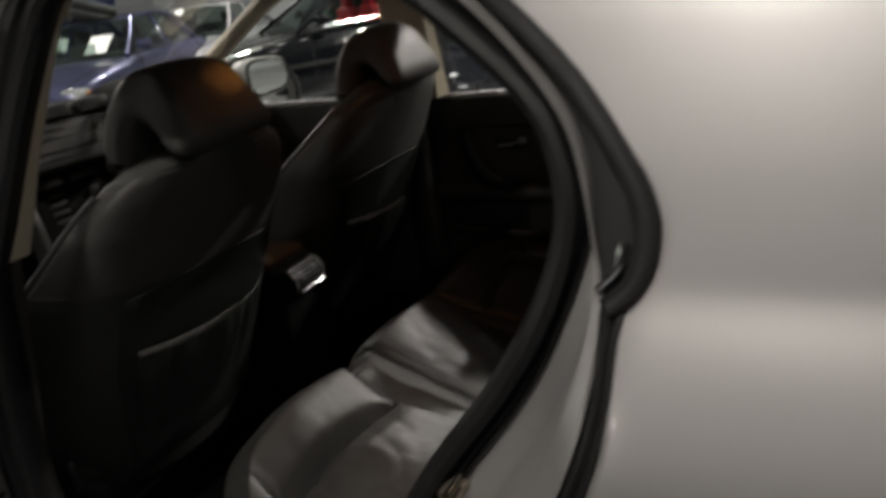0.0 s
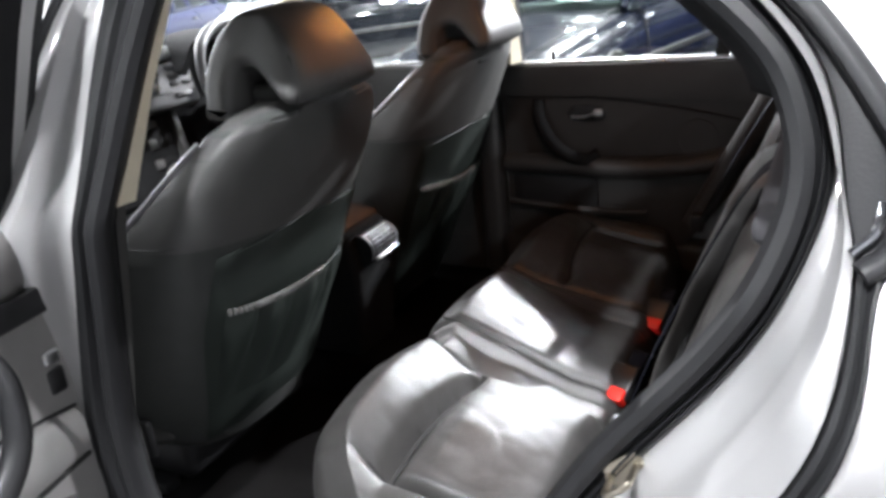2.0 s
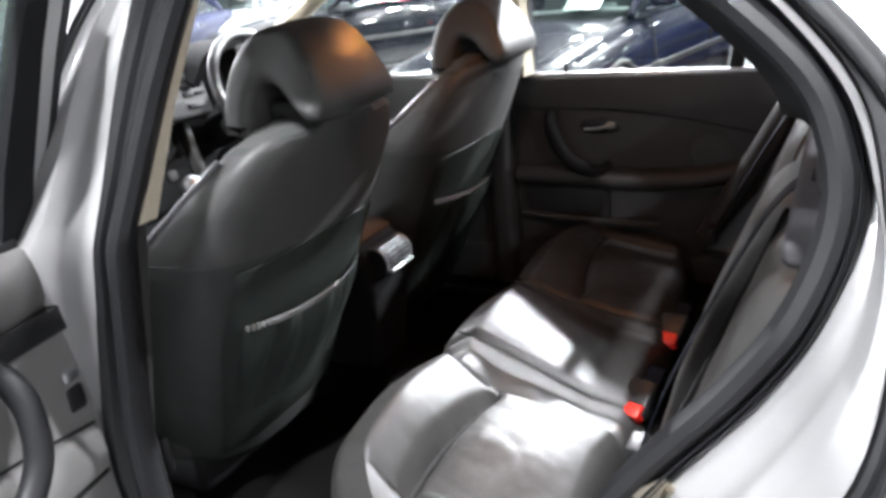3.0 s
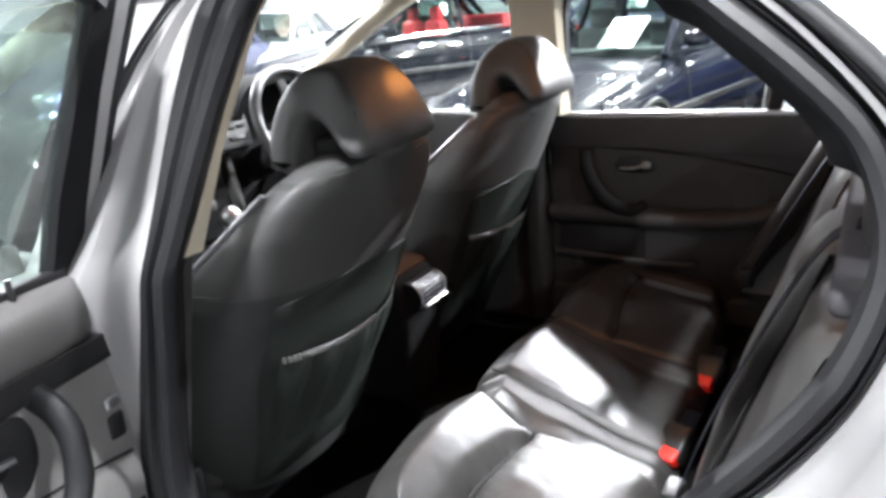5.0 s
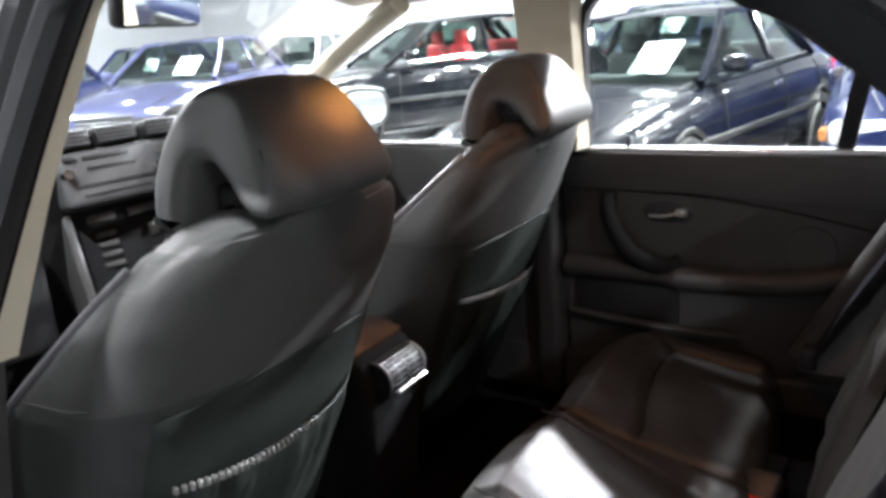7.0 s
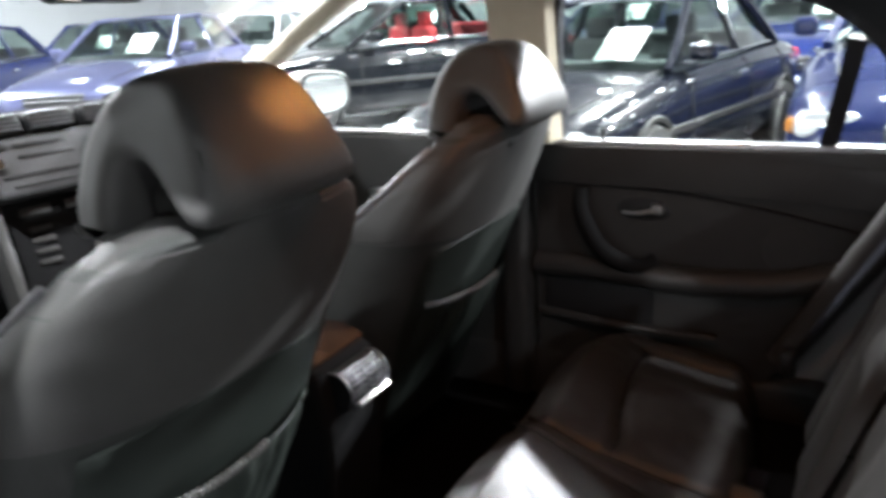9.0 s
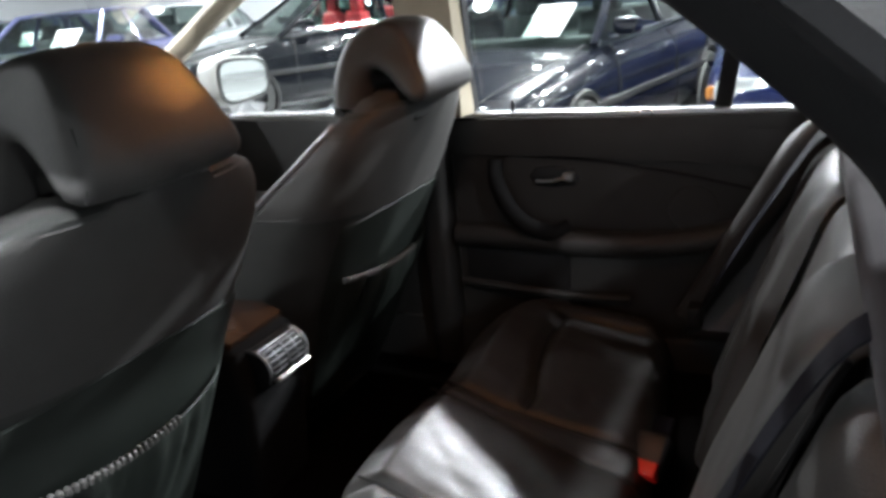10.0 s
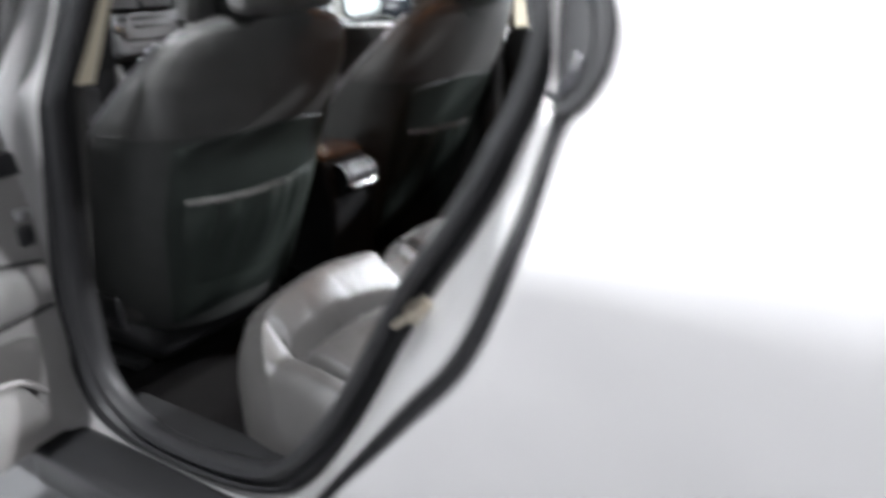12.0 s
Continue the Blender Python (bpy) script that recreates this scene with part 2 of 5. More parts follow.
# ---------------------------------------------------------------- the hall
def hall():
    bm = solid((-16, -10, -0.2), (12, 14, 0.0))
    tagged(part("floor", bm, mat("sealed_concrete", (0.14, 0.14, 0.144), 0.3, grain=0.18, scale=3, wear=0.12)), "grey sealed concrete floor of the sales hall", "floor", kind="structure")
    wall = mat("white_wall_paint", (0.36, 0.365, 0.38), 0.7, grain=0.06, scale=2)
    for nm, lo, hi in (("wall_north", (-16, 14, 0), (12, 14.2, 5.2)), ("wall_south", (-16, -10.2, 0), (12, -10, 5.2)), ("wall_west", (-16.2, -10, 0), (-16, 14, 5.2)), ("wall_east", (12, -10, 0), (12.2, 14, 5.2))):
        tagged(part(nm, solid(lo, hi), wall), "plain grey painted hall wall", "wall", kind="structure")
    tagged(part("ceiling", solid((-16, -10, 5.2), (12, 14, 5.4)), mat("dark_ceiling", (0.05, 0.05, 0.056), 0.8, grain=0.2, scale=4)), "dark grey painted hall ceiling", "ceiling", kind="structure")


def hall_lamp(x, y, z=4.42):
    lamp = thing("hall_lamp", "round white high-bay lamp hanging from the ceiling", "lamp", "hall lamps", at=pose(x, y, z))
    bm = bmesh.new()
    cylinder(bm, (0, 0, 0.02), (0, 0, 0.22), 0.24, 0.09, 24)
    part("shade", bm, ALU, lamp)
    bm = bmesh.new()
    cylinder(bm, (0, 0, 0.004), (0, 0, 0.02), 0.125, 0.125, 24)
    part("diffuser", bm, LAMP_GLOW, lamp, "glowing white diffuser")
    bm = bmesh.new()
    cylinder(bm, (0, 0, 0.22), (0, 0, 5.2 - z), 0.008, 0.008, 8)
    part("suspension_rod", bm, ALU, lamp)
    return lamp


hall()
hall_lamp(KEY[0], KEY[1], KEY[2] + 0.02)
hall_lamp(REAR[0], REAR[1], REAR[2] + 0.02)
# fixture for the added lamp at the west wall
hall_lamp(-14.7, -5.2, 5.09)
first = hall_lamp(-2.2, 2.3)
LAMPS = [(-1.4, 7.0), (-7.5, 3.8), (-4.6, 9.0), (2.2, 6.4), (-11.0, 10.2), (-1.2, 8.8), (6.2, 4.2), (2.0, 6.6), (3.4, 4.8), (-5.6, 2.6), (-8.0, 8.8), (0.6, 7.6), (-3.4, 6.6), (-10.5, 3.0), (5.6, 7.2), (-5.6, -3.6), (6.0, -4.0), (-8.6, -5.2), (-11.0, -1.6), (-3.2, -6.4), (-3.0, 10.8), (-12.5, 8.0), (-6.4, 5.6), (-9.0, 11.0), (3.4, 10.4), (0.9, 5.8), (1.2, 8.9), (-2.4, 5.0), (-4.4, 4.4), (-5.2, 7.2), (-6.8, 8.0), (4.6, 8.8), (2.6, 12.0), (-7.2, 11.8), (-9.4, 6.2)]
for lx, ly in LAMPS:
    copy_thing(first, pose(lx, ly, 4.42))


# ---------------------------------------------------------------- the silver car: shell
car = thing("car", "silver saloon car with its rear passenger door open", "car")


def side_y(z):
    """How far the near body side stands out at a height."""
    pts = ((0.15, -0.79), (0.30, -0.843), (0.50, -0.873), (0.72, -0.888), (0.858, -0.893), (0.87, -0.889), (0.90, -0.872), (0.95, -0.838), (1.0, -0.80), (1.10, -0.748), (1.25, -0.668), (1.34, -0.60), (1.40, -0.50), (1.45, -0.40))
    return float(np.interp(z, [p[0] for p in pts], [p[1] for p in pts]))


def open_y(z):
    return -0.78 + max(0.0, z - 0.95) * 0.38


# the outline of the rear door opening, at the inner lip of its seal
LIP = [(-0.045, 0.99), (-0.07, 0.88), (-0.095, 0.764), (-0.125, 0.60), (-0.115, 0.44), (-0.05, 0.372), (0.07, 0.352), (0.24, 0.365), (0.36, 0.41), (0.485, 0.541), (0.623, 0.753), (0.72, 0.88), (0.772, 0.965), (0.795, 1.04), (0.787, 1.10), (0.755, 1.155), (0.66, 1.236), (0.59, 1.28), (0.464, 1.306), (0.308, 1.322), (0.12, 1.332), (0.074, 1.322), (0.045, 1.293), (0.0, 1.17)]
# the outer edge of the dark seal band, wide on the middle pillar
BAND = [(-0.105, 0.99), (-0.132, 0.88), (-0.168, 0.764), (-0.21, 0.60), (-0.215, 0.42), (-0.15, 0.315), (0.07, 0.300), (0.27, 0.318), (0.40, 0.375), (0.525, 0.52), (0.66, 0.735), (0.756, 0.865), (0.806, 0.955), (0.832, 1.04), (0.822, 1.11), (0.785, 1.175), (0.685, 1.262), (0.605, 1.31), (0.47, 1.336), (0.31, 1.352), (0.08, 1.362), (-0.01, 1.352), (-0.048, 1.305), (-0.08, 1.18)]
# the outer edge of the painted jamb, and the edge of the outer skin
SHUT = [(-0.25, 0.99), (-0.285, 0.88), (-0.315, 0.764), (-0.34, 0.60), (-0.33, 0.40), (-0.24, 0.26), (0.07, 0.225), (0.28, 0.245), (0.43, 0.345), (0.547, 0.48), (0.69, 0.645), (0.785, 0.755), (0.846, 0.885), (0.857, 0.985), (0.846, 1.035), (0.833, 1.108), (0.796, 1.174), (0.697, 1.267), (0.61, 1.317), (0.33, 1.362), (0.08, 1.376), (-0.07, 1.366), (-0.13, 1.32), (-0.20, 1.18)]
SKIN = [(-0.255, 0.99), (-0.29, 0.88), (-0.32, 0.764), (-0.346, 0.60), (-0.337, 0.395), (-0.245, 0.253), (0.07, 0.217), (0.283, 0.237), (0.437, 0.338), (0.556, 0.474), (0.706, 0.637), (0.803, 0.748), (0.864, 0.88), (0.873, 0.982), (0.902, 1.03), (0.889, 1.085), (0.858, 1.12), (0.80, 1.19), (0.65, 1.315), (0.34, 1.385), (0.08, 1.395), (-0.085, 1.385), (-0.145, 1.33), (-0.21, 1.18)]
NP = 192


def loop(pts, yfun):
    return [Vector((p.x, yfun(p.z), p.z)) for p in catmull([(x, 0, z) for x, z in pts], NP, True)]


def shift(ring, k, dy):
    """Grow a ring outward by k metres in its plane and move it by dy."""
    out = []
    for i, p in enumerate(ring):
        d = ring[(i + 1) % NP] - ring[i - 1]
        nrm = Vector((-d.z, 0, d.x)).normalized()
        out.append(p + nrm * k + Vector((0, dy, 0)))
    return out


lip = loop(LIP, open_y)
# the outline runs counter-clockwise seen from outside; make the normal point away from the opening
_mid = Vector((0.35, -0.7, 0.85))
SIGN = 1 if (shift(lip, 0.02, 0)[30] - _mid).length > (lip[30] - _mid).length else -1
shut_line = loop(SHUT, lambda z: side_y(z) + 0.004)


def grow(ring, k, dy):
    return shift(ring, SIGN * k, dy)


def blend(a, b, t, dy=0.0):
    return [p.lerp(q, t) + Vector((0, dy, 0)) for p, q in zip(a, b)]


# seal: a rubber bead round the opening and a ribbed band that widens on the middle pillar
band = loop(BAND, lambda z: open_y(z) - 0.004)
skin = loop(SKIN, lambda z: side_y(z))
# each outline is matched point by point to the opening
def match(outline, pts, yfun):
    """The outline's point that belongs to each point of the opening."""
    knots = len(LIP)
    src = catmull([(x, 0, z) for x, z in LIP], NP, True)
    out = []
    ctrl = [Vector((x, 0, z)) for x, z in LIP]
    for p in src:
        best = None
        for i in range(knots):
            a, b = ctrl[i], ctrl[(i + 1) % knots]
            t = max(0.0, min(1.0, (p - a).dot(b - a) / (b - a).length_squared))
            d = (a.lerp(b, t) - p).length
            if best is None or d < best[0]:
                best = (d, i, t)
        _, i, t = best
        k = [Vector((pts[(i + o) % knots][0], 0, pts[(i + o) % knots][1])) for o in (-1, 0, 1, 2)]
        q = 0.5 * (2 * k[1] + (k[2] - k[0]) * t + (2 * k[0] - 5 * k[1] + 4 * k[2] - k[3]) * t * t + (3 * k[1] - k[0] - 3 * k[2] + k[3]) * t ** 3)
        out.append(Vector((q.x, yfun(q.z), q.z)))
    for _ in range(2):
        out = [(out[i - 1] + out[i] * 2 + out[(i + 1) % NP]) / 4 for i in range(NP)]
    return out


band = match(band, BAND, lambda z: open_y(z) - 0.004)
shut_line = match(shut_line, SHUT, lambda z: side_y(z) + 0.004)
skin = match(skin, SKIN, lambda z: side_y(z))
bm = rings(bmesh.new(), [grow(lip, 0.014, 0.03), grow(lip, 0.003, 0.014), lip, grow(lip, 0.006, -0.013), grow(lip, 0.016, -0.018), grow(lip, 0.025, -0.013), grow(lip, 0.029, -0.002)])
part("door_seal", bm, RUBBER, car, "black rubber door seal round the opening")
edge = grow(lip, 0.029, -0.001)
bm = rings(bmesh.new(), [edge, blend(edge, band, 0.25, 0.004), blend(edge, band, 0.4, 0.004), blend(edge, band, 0.5, -0.006), blend(edge, band, 0.62, -0.008), blend(edge, band, 0.72, 0.002), blend(edge, band, 0.9, 0.0), grow(band, 0.0, -0.004), grow(band, 0.004, 0.004)])
part("seal_band", bm, RUBBER, car, "ribbed black rubber band beside the seal")
def trim_row(k, dy, rear_k):
    """The inner trim falls away from the opening, but stands in at the upper rear corner."""
    out = []
    for a, b, c in zip(grow(lip, k, dy), grow(lip, rear_k, dy), grow(lip, 0.012 + 0.02 * k, 0.028 + 0.03 * dy)):
        t = max(0.0, min(1.0, (a.x - 0.45) / 0.15)) * max(0.0, min(1.0, (a.z - 1.06) / 0.07))
        a = a.lerp(b, t)
        f = max(max(0.0, min(1.0, (0.12 - a.x) / 0.05)), max(0.0, min(1.0, (0.56 - a.z) / 0.06)))
        out.append(a.lerp(c, f))
    return out


bm = rings(bmesh.new(), [grow(lip, 0.012, 0.028), trim_row(0.02, 0.06, -0.016), trim_row(0.05, 0.10, -0.030), trim_row(0.09, 0.14, -0.037), trim_row(0.11, 0.19, -0.02), trim_row(0.12, 0.21, 0.03)])
part("pillar_trim", bm, DASH_TOP, car, "dark plastic trim inside the opening")
def jamb_row(t, front, rear):
    """A row of the jamb, pressed deeper behind the opening than on the middle pillar."""
    out = []
    for p in blend(band, shut_line, t):
        w = max(0.0, min(1.0, (p.x - 0.1) / 0.3))
        out.append(p + Vector((0, front + (rear - front) * w, 0)))
    return out


bm = rings(bmesh.new(), [grow(band, 0.001, 0.0), jamb_row(0.06, 0.008, 0.012), jamb_row(0.40, 0.014, 0.020), jamb_row(0.47, 0.010, 0.014), jamb_row(0.56, -0.010, -0.010), jamb_row(0.62, -0.012, -0.013), blend(band, shut_line, 0.9, -0.004), grow(shut_line, -0.003, 0.002), grow(shut_line, 0.0, 0.02)])
part("door_jamb", bm, JAMB, car, "silver painted door jamb")
bm = rings(bmesh.new(), [grow(shut_line, -0.001, 0.014), grow(shut_line, 0.001, 0.000), blend(shut_line, skin, 0.3, -0.002), blend(shut_line, skin, 0.6, 0.003), blend(shut_line, skin, 0.8, -0.004), grow(skin, -0.001, -0.003), grow(skin, 0.002, 0.016)])
part("shut_line_rubber", bm, RUBBER, car, "black rubber along the shut line and window corner")


def outer_bound():
    out = []
    for p in skin:
        d = p - _mid
        a = math.atan2(d.z, d.x)
        ux, uz = math.cos(a), math.sin(a)
        sx = (1.75 if ux > 0 else 0.66) / max(1e-6, abs(ux))
        sz = (0.585 if uz > 0 else 0.66) / max(1e-6, abs(uz))
        s = max(min(sx, sz), 0.0)
        q = Vector((_mid.x + ux * s, 0, _mid.z + uz * s))
        if (q - Vector((_mid.x, 0, _mid.z))).length < Vector((d.x, 0, d.z)).length + 0.02:
            q = Vector((p.x + ux * 0.02, 0, p.z + uz * 0.02))
        q.z = min(q.z, float(np.interp(q.x, (1.0, 1.62, 2.3), (1.435, 1.0, 0.97))))
        out.append(Vector((q.x, side_y(q.z), q.z)))
    return out


bound = outer_bound()
rows = [grow(skin, 0.0, 0.016), grow(skin, 0.001, 0.002)]
for k in range(1, 41):
    t = (k / 40) ** 1.3
    row = []
    for p, q in zip(skin, bound):
        v = p.lerp(q, t)
        row.append(Vector((v.x, side_y(v.z), v.z)))
    rows.append(row)
part("quarter_panel", rings(bmesh.new(), rows), PAINT, car, "silver rear quarter panel and roof rail", 60)

# roof and headliner
bm = bmesh.new()
nx, ny = 16, 14


def roof_z(x, y):
    return 1.432 - 0.05 * ((x - 0.1) / 1.1) ** 2 - 0.06 * (abs(y) / 0.66) ** 4


rows = [[(-0.62 + 1.56 * i / nx, -0.60 + 1.2 * j / ny, roof_z(-0.62 + 1.56 * i / nx, -0.60 + 1.2 * j / ny)) for j in range(ny + 1)] for i in range(nx + 1)]
part("roof_panel", rings(bm, rows, closed=False), PAINT, car, "silver roof")
rows = [[(x, y * 1.04, z - 0.042) for x, y, z in row] for row in rows]
part("headliner", rings(bmesh.new(), rows, closed=False), LINING, car, "beige cloth headliner")
# cream trim on the near middle pillar
bm = rings(bmesh.new(), [[(-0.145, -0.690, 0.972), (-0.105, -0.735, 0.972), (-0.062, -0.745, 0.972), (-0.06, -0.71, 0.972)],
                         [(-0.115, -0.645, 1.12), (-0.075, -0.685, 1.12), (-0.035, -0.695, 1.12), (-0.032, -0.66, 1.12)],
                         [(-0.08, -0.58, 1.29), (-0.035, -0.625, 1.29), (0.012, -0.635, 1.29), (0.015, -0.60, 1.29)],
                         [(-0.04, -0.54, 1.36), (0.0, -0.58, 1.36), (0.05, -0.60, 1.36), (0.05, -0.56, 1.36)]], True, True)
part("upper_pillar_trim", bm, CREAM, car, "cream trim on the middle pillar")
bm = rings(bmesh.new(), [[(-0.275, -0.735, 0.30), (-0.255, -0.765, 0.30), (-0.148, -0.765, 0.30), (-0.148, -0.74, 0.30)],
                         [(-0.255, -0.735, 0.62), (-0.235, -0.765, 0.62), (-0.143, -0.768, 0.62), (-0.143, -0.742, 0.62)],
                         [(-0.155, -0.700, 0.967), (-0.122, -0.735, 0.967), (-0.080, -0.745, 0.967), (-0.078, -0.715, 0.967)]], True, True)
part("lower_pillar_trim", bm, CARD_SHADED, car, "dark lower trim of the middle pillar")

# floor, tunnel, sill
part("floor_carpet", solid((-1.4, -0.74, 0.24), (0.75, 0.76, 0.275), 0.01), CARPET, car, "black carpet")
part("floor_tunnel", prism([(-0.14, 0.27), (-0.10, 0.36), (0.10, 0.36), (0.14, 0.27)], "x", -1.3, 0.2, 0.01), CARPET, car, "black carpeted tunnel")
part("sill_cover", solid((-0.14, -0.765, 0.29), (0.42, -0.69, 0.345), 0.015), DASH_TOP, car, "dark sill cover")
part("far_sill", solid((-1.3, 0.70, 0.2), (0.95, 0.80, 0.41), 0.02), PLASTIC, car, "dark far sill")
part("underbody", solid((-1.5, -0.8, 0.16), (1.9, 0.8, 0.235), 0.02), BLACK, car)
part("rear_shelf", solid((0.76, -0.62, 0.93), (1.25, 0.64, 0.965), 0.012), SHELF, car, "grey parcel shelf")
part("rear_bulkhead", solid((0.86, -0.72, 0.25), (0.90, 0.74, 0.935)), BLACK, car)
bm = rings(bmesh.new(), [[(0.93, -0.55, 1.385), (0.93, 0.57, 1.385)], [(1.62, -0.60, 0.98), (1.62, 0.62, 0.98)]], closed=False)
part("rear_window", bm, PANE, car, "clear rear window").visible_shadow = False
bm = rings(bmesh.new(), [[(-0.60, -0.54, 1.345), (-0.62, 0.0, 1.365), (-0.60, 0.56, 1.345)], [(-1.42, -0.66, 0.965), (-1.55, 0.0, 0.97), (-1.42, 0.68, 0.965)]], closed=False)
part("windscreen", bm, PANE, car, "clear windscreen").visible_shadow = False
for s, yo in ((-1, 0.0), (1, 0.02)):
    bm = bmesh.new()
    path = catmull([(-0.44, s * 0.555 + yo, 1.325), (-0.60, s * 0.585 + yo, 1.255), (-0.90, s * 0.63 + yo, 1.10), (-1.25, s * 0.68 + yo, 0.95)], 14)
    part("windscreen_pillar", sweep(bm, path, circle(0.034, 10, 1.0, 0.8)), CREAM, car, "cream windscreen pillar trim")
part("bonnet", rings(bmesh.new(), [[(-1.45, y, 0.965 - 0.06 * abs(y)) for y in (-0.7, -0.35, 0, 0.35, 0.7)], [(-1.9, y, 0.90 - 0.08 * abs(y)) for y in (-0.74, -0.37, 0, 0.37, 0.74)], [(-2.3, y, 0.78 - 0.1 * abs(y)) for y in (-0.72, -0.36, 0, 0.36, 0.72)], [(-2.45, y, 0.5 - 0.1 * abs(y)) for y in (-0.66, -0.33, 0, 0.33, 0.66)]], closed=False), PAINT, car, "silver bonnet")
fd = part("front_door", prism([(-1.30, 0.30), (-1.30, 0.985), (-0.355, 0.992), (-0.345, 0.60), (-0.345, 0.30)], "y", -0.892, -0.80, 0.02), PAINT, car, "closed silver front door")
part("belt_moulding", tube([(-1.25, -0.848, 1.000), (-0.34, -0.842, 1.004)], 0.008, 8), BLACK, fd)
bm = bmesh.new()
bm.faces.new([bm.verts.new(p) for p in ((-1.2, -0.83, 0.99), (-0.34, -0.825, 0.996), (-0.27, -0.68, 1.29), (-0.50, -0.675, 1.31), (-0.66, -0.70, 1.25))])
part("window_pane", bm, GREEN_PANE, fd, "greenish front window").visible_shadow = False
part("front_door_card", solid((-1.22, -0.795, 0.32), (-0.26, -0.72, 0.95), 0.03), CARD_SHADED, car, "front door card in a shaded tone")
# rubber that turns round the rear window corner, with a bright clip at the notch
path = catmull([(x, side_y(z) - 0.003, z) for x, z in ((0.50, 1.368), (0.63, 1.325), (0.73, 1.255), (0.81, 1.182), (0.862, 1.115), (0.889, 1.070), (0.892, 1.030), (0.880, 1.002), (0.860, 0.988))], 60)
part("window_corner_rubber", tube(path, 0.0125, 10, rx=1.0, ry=0.8), RUBBER, car, "black rubber round the window corner")
part("notch_clip", tube(catmull([(0.872, side_y(1.04) - 0.004, 1.040), (0.868, side_y(1.02) - 0.006, 1.018), (0.852, side_y(1.0) - 0.004, 1.002)], 12), 0.004, 8), CHROME, car, "bright clip at the window corner")
# striker on the jamb
sm = pose(0.662, -0.792, 0.734, 0, -38, 0)
bm = tube(catmull([sm @ Vector(p) for p in ((-0.016, 0.012, 0), (-0.016, -0.020, 0), (-0.012, -0.030, 0), (0.012, -0.030, 0), (0.016, -0.020, 0), (0.016, 0.012, 0))], 24), 0.0042, 8)
box(bm, (-0.024, 0.006, -0.014), (0.024, 0.012, 0.014), 0.003, 2, sm)
STRIKER = mat("zinc_plated_striker", (0.42, 0.38, 0.31), 0.36, metal=1.0, grain=0.15)
part("striker", bm, STRIKER, car, "bright metal door striker")
for u in (-0.020, 0.020):
    bm = cylinder(bmesh.new(), sm @ Vector((u, 0.008, 0.0)), sm @ Vector((u, 0.002, 0.0)), 0.005, 0.004, 12)
    part("striker_bolt", bm, STRIKER, car)
# check link at the pillar
bm = solid((-0.222, -0.83, 0.738), (-0.198, -0.80, 0.76), 0.006)
part("check_link", bm, ALU, car, "pale metal door check link")
part("door_connector", solid((-0.226, -0.835, 0.688), (-0.198, -0.80, 0.732), 0.008), BLACK, car, "black cable boot")

